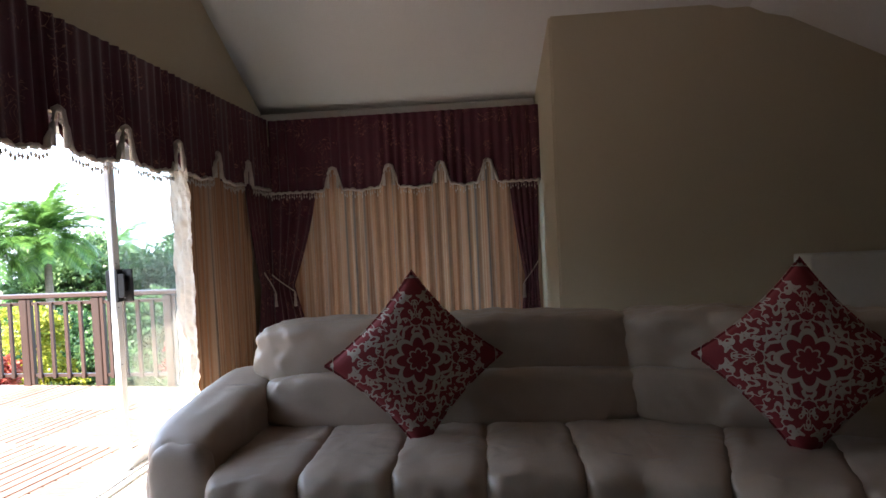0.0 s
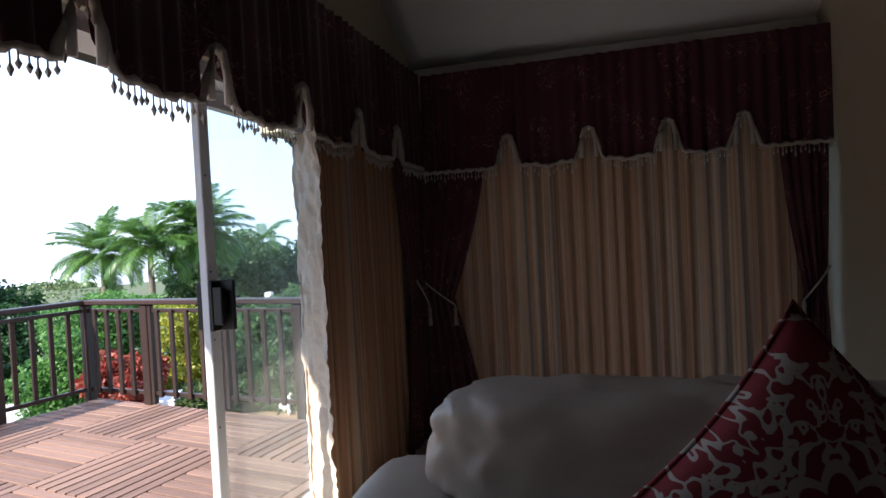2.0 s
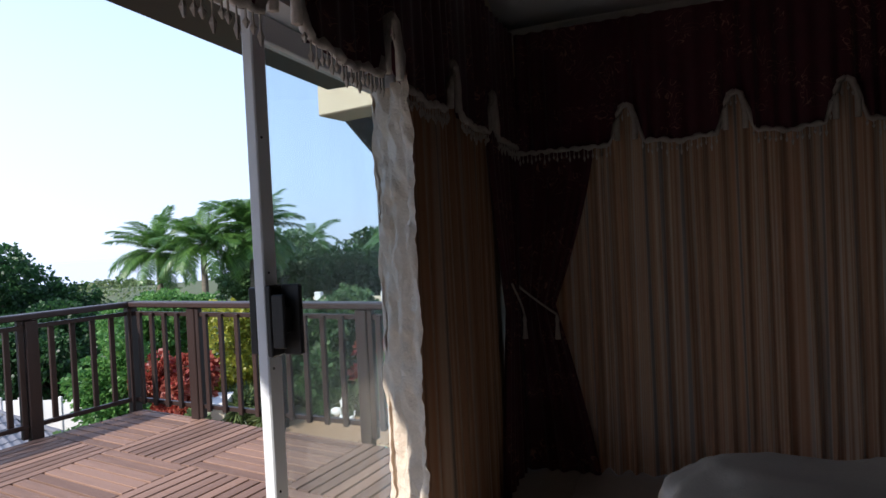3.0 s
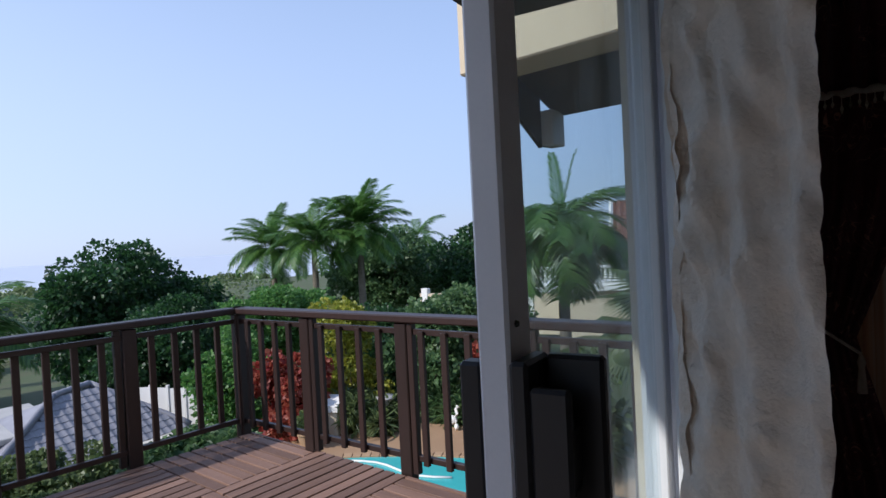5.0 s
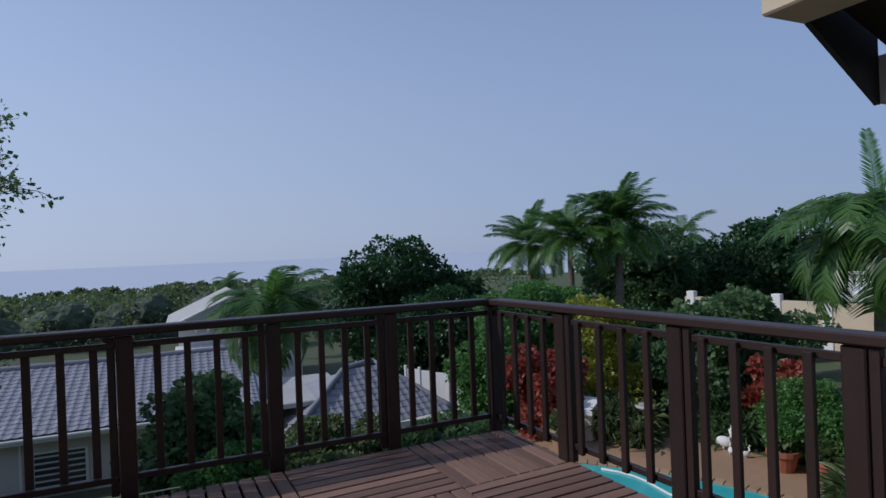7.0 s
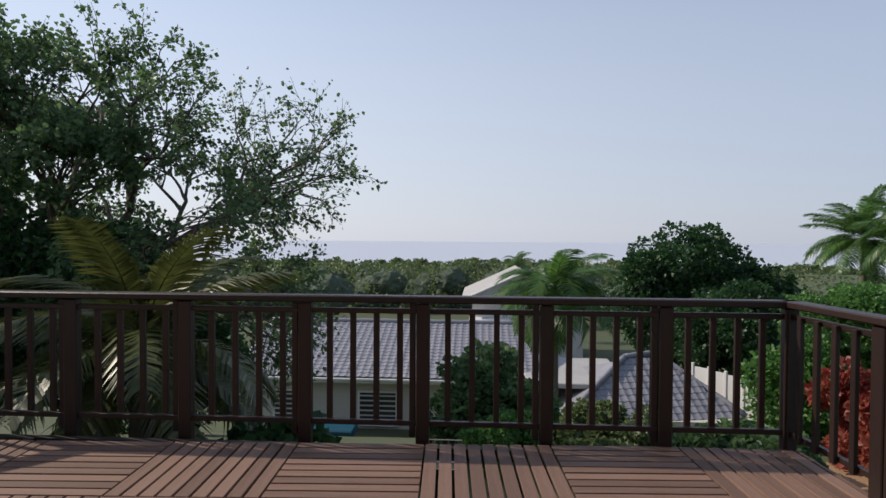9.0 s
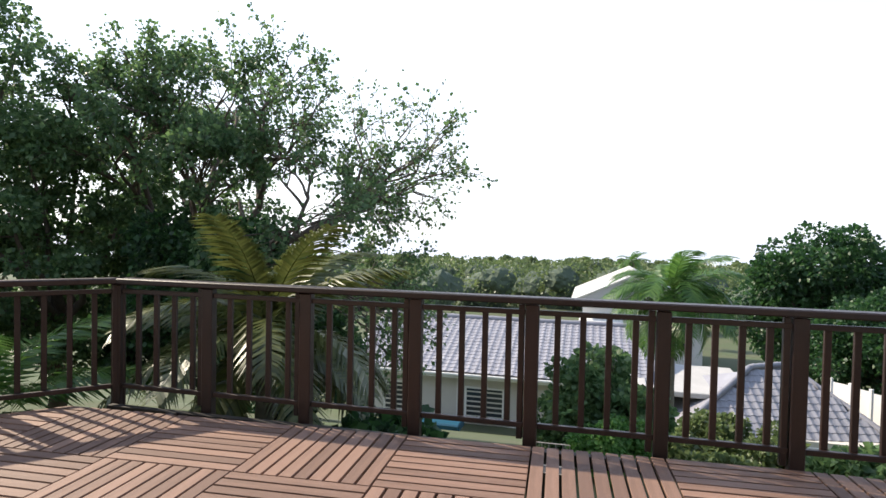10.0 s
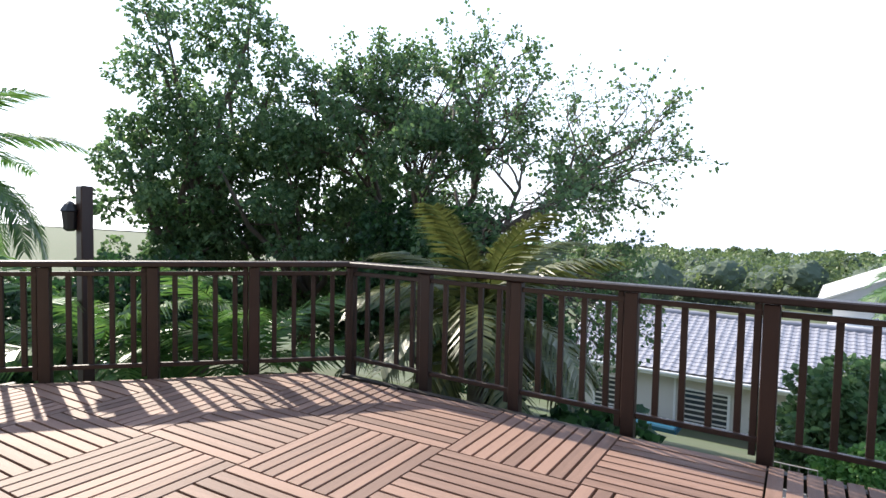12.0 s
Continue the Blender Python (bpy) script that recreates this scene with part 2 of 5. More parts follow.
def stripe_material():
    """Curtain cloth in uneven vertical stripes of cream, tan, gold and grey."""
    m = material("striped_curtain", (0.5, 0.4, 0.3), (0.42, 0.33, 0.25), rough=0.6, scale=30.0, fine=300.0, bump=0.15, translucent=0.075)
    nt = m.node_tree
    cr = next(n for n in nt.nodes if n.type == "VALTORGB")
    tc = nt.nodes.new("ShaderNodeUVMap")
    sep = nt.nodes.new("ShaderNodeSeparateXYZ")
    nt.links.new(tc.outputs[0], sep.inputs[0])
    w = node(nt, "ShaderNodeTexNoise", Scale=9.0, Detail=1.5, Roughness=0.7)
    w.noise_dimensions = "1D"
    nt.links.new(sep.outputs[0], w.inputs["W"])
    e = cr.color_ramp.elements
    e[0].position, e[0].color = 0.30, (0.26, 0.20, 0.17, 1)
    e[1].position, e[1].color = 0.72, (0.56, 0.40, 0.28, 1)
    for pos, col in ((0.40, (0.55, 0.39, 0.28, 1)), (0.46, (0.43, 0.20, 0.10, 1)), (0.55, (0.54, 0.37, 0.25, 1)), (0.62, (0.38, 0.18, 0.09, 1))):
        n = e.new(pos)
        n.color = col
    nt.links.new(w.outputs[0], cr.inputs[0])
    return m


M_curtain = stripe_material()


def damask_material():
    """Red flock on off-white, mirrored left to right and top to bottom."""
    m = material("red_damask", (0.5, 0.46, 0.42), rough=0.75, scale=20.0, fine=300.0, bump=0.2)
    nt = m.node_tree
    p = nt.nodes["Principled BSDF"]
    tc = nt.nodes.new("ShaderNodeTexCoord")
    ab = nt.nodes.new("ShaderNodeVectorMath")
    ab.operation = "ABSOLUTE"
    nt.links.new(tc.outputs["Object"], ab.inputs[0])
    fl = node(nt, "ShaderNodeVectorMath")
    fl.operation = "MULTIPLY"
    fl.inputs[1].default_value = (1, 0, 1)
    # fold across the diagonal too, so that the flower repeats round the middle
    xyz = nt.nodes.new("ShaderNodeSeparateXYZ")
    nt.links.new(ab.outputs[0], xyz.inputs[0])
    both = nt.nodes.new("ShaderNodeCombineXYZ")
    for k, op in ((0, "MAXIMUM"), (2, "MINIMUM")):
        mm = nt.nodes.new("ShaderNodeMath")
        mm.operation = op
        nt.links.new(xyz.outputs[0], mm.inputs[0])
        nt.links.new(xyz.outputs[2], mm.inputs[1])
        nt.links.new(mm.outputs[0], both.inputs[k])
    nt.links.new(both.outputs[0], fl.inputs[0])
    v = node(nt, "ShaderNodeTexVoronoi", Scale=12.5, Randomness=1.0)
    v.feature = "DISTANCE_TO_EDGE"
    n1 = node(nt, "ShaderNodeTexNoise", Scale=22.0, Detail=1.0, Distortion=0.6)
    warp = node(nt, "ShaderNodeVectorMath")
    warp.operation = "MULTIPLY_ADD"
    warp.inputs[1].default_value = (0.13, 0.0, 0.13)
    nt.links.new(fl.outputs[0], n1.inputs["Vector"])
    nt.links.new(n1.outputs["Color"], warp.inputs[0])
    nt.links.new(fl.outputs[0], warp.inputs[2])
    nt.links.new(warp.outputs[0], v.inputs["Vector"])
    def calc(op, a, b):
        n = nt.nodes.new("ShaderNodeMath")
        n.operation = op
        for i, q in ((0, a), (1, b)):
            if isinstance(q, float):
                n.inputs[i].default_value = q
            else:
                nt.links.new(q, n.inputs[i])
        return n.outputs[0]
    # a petalled flower in the middle, set off by a pale ring
    radius = nt.nodes.new("ShaderNodeVectorMath")
    radius.operation = "LENGTH"
    nt.links.new(fl.outputs[0], radius.inputs[0])
    r = radius.outputs["Value"]
    turn = calc("ARCTAN2", xyz.outputs[2], xyz.outputs[0])
    lobe = calc("ABSOLUTE", calc("COSINE", calc("MULTIPLY", turn, 4.0), 0.0), 0.0)
    edge = calc("ADD", calc("MULTIPLY", lobe, 0.034), 0.082)
    ring = calc("MULTIPLY", calc("ABSOLUTE", calc("SUBTRACT", r, edge), 0.0), 5.5)
    heart = calc("MULTIPLY", calc("ABSOLUTE", calc("SUBTRACT", r, calc("MULTIPLY", edge, 0.45)), 0.0), 16.0)
    outer = calc("ADD", v.outputs[0], calc("LESS_THAN", r, edge))
    shape = calc("MINIMUM", outer, calc("MINIMUM", ring, heart))
    cr = nt.nodes.new("ShaderNodeValToRGB")
    cr.color_ramp.elements[0].position, cr.color_ramp.elements[1].position = 0.062, 0.075
    cr.color_ramp.elements[0].color, cr.color_ramp.elements[1].color = (0.41, 0.345, 0.29, 1), (0.19, 0.012, 0.016, 1)
    nt.links.new(shape, cr.inputs[0])
    nt.links.new(cr.outputs[0], p.inputs["Base Color"])
    return m


M_damask = damask_material()


def water_material(name, col, rough, scale, strength):
    m = bpy.data.materials.new(name)
    m.use_nodes = True
    nt = m.node_tree
    p = nt.nodes["Principled BSDF"]
    p.inputs["Base Color"].default_value = (*col, 1)
    p.inputs["Roughness"].default_value = rough
    n = node(nt, "ShaderNodeTexNoise", Scale=scale, Detail=4.0)
    tc = nt.nodes.new("ShaderNodeTexCoord")
    nt.links.new(tc.outputs["Object"], n.inputs["Vector"])
    b = node(nt, "ShaderNodeBump", Strength=strength, Distance=0.05)
    nt.links.new(n.outputs[0], b.inputs["Height"])
    nt.links.new(b.outputs[0], p.inputs["Normal"])
    return m


M_pool = water_material("pool_water", (0.07, 0.43, 0.43), 0.12, 3.0, 0.25)
# sea base lightened to the horizon's tone: the haze is in the colour
M_sea = water_material("haze_tinted_sea", (0.52, 0.55, 0.62), 0.5, 0.05, 0.1)


# ---- building blocks ----
def mesh_of(name, verts, faces, mat, smooth=False):
    me = bpy.data.meshes.new(name)
    me.from_pydata([tuple(v) for v in verts], [], [tuple(f_) for f_ in faces])
    me.materials.append(mat)
    if smooth:
        me.polygons.foreach_set("use_smooth", [True] * len(me.polygons))
    me.update()
    return me


def part(name, data, mat=None, parent=None, label="", m=None, smooth=False):
    """One mesh object, from a bmesh or a mesh, under a thing or a part."""
    if isinstance(data, bmesh.types.BMesh):
        me = bpy.data.meshes.new(name)
        data.to_mesh(me)
        data.free()
        if mat:
            me.materials.append(mat)
        if smooth:
            me.polygons.foreach_set("use_smooth", [True] * len(me.polygons))
        data = me
    ob = new(name, data)
    ob.parent = parent
    if m is not None:
        ob.matrix_local = m
    if label:
        tagged(ob, label)
    return ob


def thing(name, label, category, m=None, group="", kind=""):
    ob = new(name)
    ob.empty_display_size = 0.2
    if m is not None:
        ob.matrix_world = m
    return tagged(ob, label, category, group, kind)


def add_box(bm, x0, x1, y0, y1, z0, z1, bevel=0.0):
    r = bmesh.ops.create_cube(bm, size=1.0, matrix=Matrix.Translation(((x0 + x1) / 2, (y0 + y1) / 2, (z0 + z1) / 2)) @ Matrix.Diagonal((x1 - x0, y1 - y0, z1 - z0, 1)))
    if bevel:
        es = {e for v in r["verts"] for e in v.link_edges}
        bmesh.ops.bevel(bm, geom=list(es), offset=bevel, segments=1, affect="EDGES")
    return bm


def box(x0, x1, y0, y1, z0, z1, bevel=0.0):
    return add_box(bmesh.new(), x0, x1, y0, y1, z0, z1, bevel)


def structure(name, bm, mat, label, category, m=None):
    ob = part(name, bm, mat, m=m)
    return tagged(ob, label, category, kind="structure")


def add_tube(bm, path, radii, sides=6, cap=True):
    """A tapered tube along points."""
    rings = []
    for i, p_ in enumerate(path):
        p_ = Vector(p_)
        d = (Vector(path[min(i + 1, len(path) - 1)]) - Vector(path[max(i - 1, 0)])).normalized()
        a = d.orthogonal().normalized() if abs(d.z) > 0.95 else d.cross(Vector((0, 0, 1))).normalized()
        b = d.cross(a)
        rings.append([bm.verts.new(p_ + (a * math.cos(k * 2 * math.pi / sides) + b * math.sin(k * 2 * math.pi / sides)) * radii[i]) for k in range(sides)])
    for r0, r1 in zip(rings, rings[1:]):
        for k in range(sides):
            bm.faces.new((r0[k], r0[(k + 1) % sides], r1[(k + 1) % sides], r1[k]))
    if cap:
        bm.faces.new(rings[0][::-1])
        bm.faces.new(rings[-1])
    return bm


def add_puff(bm, c, size, n=4.0, seg=8, wrinkle=0.0, m=None, seed=0):
    """A soft stuffed block: a rounded box of the given full size."""
    made = {}
    count = seg + 1

    def corner(i, j, k):
        if (i, j, k) not in made:
            q = Vector((2 * i / count - 1, 2 * j / count - 1, 2 * k / count - 1))
            f_ = (abs(q.x) ** n + abs(q.y) ** n + abs(q.z) ** n) ** (1 / n)
            q = Vector((q.x * size[0] / 2, q.y * size[1] / 2, q.z * size[2] / 2)) / f_
            if wrinkle:
                s = Vector((q.x * 6 + seed, q.y * 6, q.z * 6))
                q += q.normalized() * wrinkle * (0.7 * noise.noise(s) + 0.45 * noise.noise(s * 2.7) + 0.22 * noise.noise(Vector((s.x * 6, s.y * 3, s.z * 3))))
            q = q + Vector(c)
            made[i, j, k] = bm.verts.new(m @ q if m else q)
        return made[i, j, k]
    for i in range(count):
        for j in range(count):
            for w, flip in ((0, True), (count, False)):
                for axis in range(3):
                    cell = [(i, j), (i + 1, j), (i + 1, j + 1), (i, j + 1)]
                    vs = [corner(*((w, p_, q_), (q_, w, p_), (p_, q_, w))[axis]) for p_, q_ in cell]
                    bm.faces.new(vs[::-1] if flip else vs)
    return bm


# ---- ground and sea ----
def ground_z(x, y):
    """The garden terrace beside the house, then the hillside falling to the sea."""
    d = max(0.0, -x - 6.5)
    z = -2.4 - 0.33 * min(d, 12.0) - 0.055 * max(0.0, min(d, 160.0) - 12.0) - 0.06 * max(0.0, d - 160.0)
    z += 0.10 * max(0.0, min(y - 12, 60.0)) * (1.0 if x < -6.5 else 0.0) * min(1.0, d / 12)
    return max(z, -46.0)


def build_ground():
    xs = [-4500, -1500, -700, -400, -250, -160, -100, -60, -40, -28, -22, -18.5, -16, -14, -12, -10, -8, -6.5, -4, 0, 8, 20, 60, 300, 1500, 4500]
    ys = [-4500, -1500, -400, -150, -70, -40, -25, -15, -8, -3, 2, 6, 9, 12, 16, 22, 30, 45, 72, 150, 400, 1500, 4500]
    verts = [(x, y, ground_z(x, y)) for y in ys for x in xs]
    nx = len(xs)
    faces = [(j * nx + i, j * nx + i + 1, (j + 1) * nx + i + 1, (j + 1) * nx + i) for j in range(len(ys) - 1) for i in range(nx - 1)]
    tagged(new("ground", mesh_of("ground", verts, faces, M_ground, True)), "green and brown hillside ground falling away to the sea", "ground", kind="structure")
    # flat sea sheet; its pale colour stands in for distance haze
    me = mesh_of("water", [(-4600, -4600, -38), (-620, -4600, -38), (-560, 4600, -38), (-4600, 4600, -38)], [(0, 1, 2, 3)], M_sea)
    tagged(new("water", me), "distant sea with pale blue haze put into its colour", "sea", kind="structure")


build_ground()


# ---- the house: u along the curtained wall, v towards it, turned against the deck ----
HOUSE = pose(3.81, -1.82, 0, 0, 0, 11)


def house(*args):
    return HOUSE @ pose(*args)


def build_rooms():
    # the wall with the sliding door
    bm = box(-0.05, 0.17, 0.90, 2.42, 0, 4.2)
    add_box(bm, -0.05, 0.17, -1.8, 0.90, 2.12, 4.6)
    add_box(bm, -0.05, 0.17, -7.2, -1.8, 0, 4.6)
    structure("wall_west", bm, M_wall, "olive beige plastered wall around the sliding door", "wall", HOUSE)
    # the wall behind the long curtain, with its window opening
    bm = box(0.17, 0.5, 2.2, 2.42, 0, 2.9)
    add_box(bm, 2.65, 2.82, 2.2, 2.42, 0, 2.9)
    add_box(bm, 0.5, 2.65, 2.2, 2.42, 2.2, 2.9)
    add_box(bm, 0.5, 2.65, 2.2, 2.42, 0, 0.25)
    structure("wall_north", bm, M_wall, "plastered wall behind the drawn curtains", "wall", HOUSE)
    bm = bmesh.new()
    low = [bm.verts.new((u, v, 0)) for u, v in ((2.89, 1.4), (8.0, 1.4), (8.0, 2.42), (2.82, 2.42), (2.82, 2.19))]
    f0 = bm.faces.new(low[::-1])
    r = bmesh.ops.extrude_face_region(bm, geom=[f0])
    bmesh.ops.translate(bm, verts=[g for g in r["geom"] if isinstance(g, bmesh.types.BMVert)], vec=(0, 0, 4.6))
    bmesh.ops.bevel(bm, geom=[e for e in bm.edges if abs(e.verts[0].co.z - e.verts[1].co.z) > 1], offset=0.015, segments=2, affect="EDGES")
    bmesh.ops.recalc_face_normals(bm, faces=bm.faces[:])
    structure("wall_fireplace", bm, M_wall, "olive beige wall block behind the sofa", "wall", HOUSE)
    structure("ledge", box(4.72, 6.4, 1.12, 1.398, 0, 1.12, 0.01), M_white, "low white ledge against the beige wall", "ledge", HOUSE)
    structure("wall_east", box(8.0, 8.2, -7.2, 1.4, 0, 4.6), M_wall, "plain beige wall", "wall", HOUSE)
    structure("wall_south", box(-0.15, 8.2, -7.4, -7.2, 0, 4.6), M_wall, "plain beige wall", "wall", HOUSE)
    structure("floor", box(-0.15, 8.2, -7.4, 2.42, -0.25, 0.0), M_grout, "grouted floor slab", "floor", HOUSE)
    # hipped ceiling: rises from the curtained wall and falls again to the east
    bm = bmesh.new()
    us, vs = [-0.05 + 0.3 * i for i in range(28)], [2.42 - 0.3 * i for i in range(33)]

    def top(u, v):
        return min(2.65 + 0.58 * (2.2 - v), 3.12 - 0.5 * (u - 4.46), 4.35)
    grid = [[bm.verts.new((u, v, max(2.3, top(u, v)))) for u in us] for v in vs]
    for r0, r1 in zip(grid, grid[1:]):
        for i in range(len(us) - 1):
            bm.faces.new((r0[i], r0[i + 1], r1[i + 1], r1[i]))
    r = bmesh.ops.extrude_face_region(bm, geom=bm.faces[:])
    bmesh.ops.translate(bm, verts=[g for g in r["geom"] if isinstance(g, bmesh.types.BMVert)], vec=(0, 0, 0.25))
    structure("ceiling", bm, M_white, "white painted sloping ceiling", "ceiling", HOUSE)
    structure("overhang", box(-0.80, -0.052, -7.3, 1.75, 2.33, 2.43), M_dark, "dark boarded soffit of the roof overhang above the door", "soffit", HOUSE)
    structure("roof", box(-0.4, 8.6, -7.7, 2.7, 4.7, 4.9), M_dark, "flat cover over the house", "roof", HOUSE)
    bm = box(0.174, 2.818, 2.14, 2.198, 2.55, 2.64, 0.015)
    structure("trim", bm, M_white, "white cornice along the curtained wall", "cornice", HOUSE)
    structure("baseboard", box(0.174, 2.818, 2.18, 2.198, 0.0, 0.09), M_white, "white skirting board", "skirting", HOUSE)


build_rooms()


def build_window():
    win = thing("window_1", "white framed window behind the striped curtains", "window", HOUSE, kind="structure")
    bm = box(0.5, 0.55, 2.28, 2.34, 0.25, 2.2)
    add_box(bm, 2.60, 2.65, 2.28, 2.34, 0.25, 2.2)
    add_box(bm, 0.55, 2.60, 2.28, 2.34, 2.15, 2.2)
    add_box(bm, 0.55, 2.60, 2.28, 2.34, 0.25, 0.3)
    add_box(bm, 1.55, 1.60, 2.28, 2.34, 0.3, 2.15)
    part("window_frame", bm, M_alu, win)
    for a, b in ((0.55, 1.55), (1.60, 2.60)):
        p_ = part("pane", box(a, b, 2.305, 2.311, 0.3, 2.15), M_glass, win)
        p_.visible_shadow = False


build_window()


def build_sliding_door():
    door = thing("door_1", "white aluminium sliding glass door standing half open", "sliding door", HOUSE, kind="structure")
    bm = box(-0.02, 0.14, 0.84, 0.898, 0.035, 2.118)
    add_box(bm, -0.02, 0.14, -1.798, -1.74, 0.035, 2.118)
    add_box(bm, -0.02, 0.14, -1.74, 0.84, 2.06, 2.118)
    part("door_frame", bm, M_alu, door)
    bm = box(-0.04, 0.14, -1.74, 0.84, 0.002, 0.03)
    add_box(bm, 0.088, 0.096, -1.74, 0.84, 0.03, 0.045)
    add_box(bm, 0.028, 0.036, -1.74, 0.84, 0.03, 0.045)
    part("track", bm, M_alu, door, "white sill track with two runners")
    leaf = part("sliding_panel", box(-0.018, 0.018, 0.055, 0.115, 0.05, 2.055, 0.004), M_alu, door, m=pose(0.032, -0.093, 0.0))
    part("stile", box(-0.02, 0.02, 0.835, 0.905, 0.05, 2.055, 0.003), M_alu, leaf)
    part("top_rail", box(-0.02, 0.02, 0.115, 0.835, 1.98, 2.055, 0.003), M_alu, leaf)
    part("bottom_rail", box(-0.02, 0.02, 0.115, 0.835, 0.05, 0.13, 0.003), M_alu, leaf)
    pane = part("pane", box(-0.003, 0.003, 0.115, 0.835, 0.13, 1.98), M_glass, leaf)
    pane.visible_shadow = False
    bm = box(0.018, 0.038, 0.05, 0.115, 1.085, 1.285, 0.004)
    add_box(bm, 0.038, 0.10, 0.098, 0.115, 1.085, 1.285, 0.004)
    add_box(bm, 0.038, 0.08, 0.05, 0.064, 1.11, 1.26, 0.004)
    add_box(bm, 0.05, 0.075, 0.064, 0.098, 1.15, 1.22, 0.004)
    part("handle", bm, M_black, leaf, "black plastic pull handle")
    bm = box(-0.045, -0.018, 0.06, 0.085, 1.09, 1.28, 0.004)
    part("handle", bm, M_black, leaf, "black plastic outer pull")
    for z in (0.7, 1.05, 1.32, 1.7):
        b2 = bmesh.new()
        bmesh.ops.create_cone(b2, cap_ends=True, segments=8, radius1=0.004, radius2=0.003, depth=0.003, matrix=pose(0.0195, 0.075, z, 0, 90, 0))
        part("screw", b2, M_black, leaf)
    # the fixed panel that the sliding one covers
    part("fixed_panel", box(0.07, 0.11, 0.75, 0.83, 0.05, 2.055, 0.003), M_alu, door)


build_sliding_door()


# ---- curtains ----
def drape(u0, u1, z_top, z_bot, folds, depth, seed, waist=None, n_z=26, crumple=0.0):
    """A hanging cloth with folds; waist pulls it sideways to a tie-back. Width runs along x, folds along y."""
    rnd = random.Random(seed)
    n_u = folds * 8
    ph = [rnd.uniform(-0.5, 0.5) for _ in range(folds + 2)]
    am = [rnd.uniform(0.55, 1.25) for _ in range(folds + 2)]
    verts, uvs = [], []
    for j in range(n_z + 1):
        g = j / n_z
        z = z_top + (z_bot - z_top) * g
        for i in range(n_u + 1):
            s = i / n_u
            k = s * folds
            a = int(k)
            fr = k - a
            amp = am[a] * (1 - fr) + am[a + 1] * fr
            off = ph[a] * (1 - fr) + ph[a + 1] * fr
            x = u0 + (u1 - u0) * s + 0.012 * math.sin(k * 3.1 + seed) * g
            y = depth * amp * math.sin(2 * math.pi * (k + 0.18 * off + 0.05 * math.sin(3 * g + a))) * (0.65 + 0.35 * g)
            if crumple:
                y += crumple * (0.6 * noise.noise(Vector((s * 4 + seed, z * 5, 0))) + 0.5 * noise.noise(Vector((s * 7, z * 14 + s * 8, seed))) + 0.3 * noise.noise(Vector((s * 9 + z * 12, z * 30, seed))))
            if waist:
                wu, wz, squeeze = waist
                t = max(0.0, 1 - abs(z - wz) / (0.95 if z > wz else 1.3))
                x = x + (wu - x) * squeeze * t ** 1.4
            verts.append((x, y, z))
            uvs.append((s * (folds * depth * 3.2 + abs(u1 - u0)), g))
    w = n_u + 1
    faces = [(j * w + i, j * w + i + 1, (j + 1) * w + i + 1, (j + 1) * w + i) for j in range(n_z) for i in range(n_u)]
    return verts, faces, uvs


def cloth(name, data, mat, parent=None, m=None, label=""):
    verts, faces, uvs = data
    me = mesh_of(name, verts, faces, mat, True)
    lay = me.uv_layers.new(name="UVMap")
    idx = np.zeros(len(me.loops), dtype=np.int32)
    me.loops.foreach_get("vertex_index", idx)
    lay.data.foreach_set("uv", np.array(uvs, dtype=np.float32)[idx].ravel())
    return part(name, me, parent=parent, m=m, label=label)


def valance_bottom(s, peaks, low, width=0.055, rise=0.2):
    """Height of the shaped lower edge at s: scallops between narrow upright notches."""
    z = low
    ps = sorted(peaks)
    for a, b in zip(ps, ps[1:]):
        if a < s < b:
            f_ = (s - a) / (b - a)
            z = low + 0.045 * abs(2 * f_ - 1) ** 2 - 0.012 * math.sin(3 * math.pi * f_) ** 2
    for p_ in ps:
        d = abs(s - p_)
        if d < width * 1.7:
            z = max(z, low + rise * (1 - max(0.0, d - width * 0.5) / (width * 1.2)) ** 1.1 if d > width * 0.5 else low + rise)
    return z


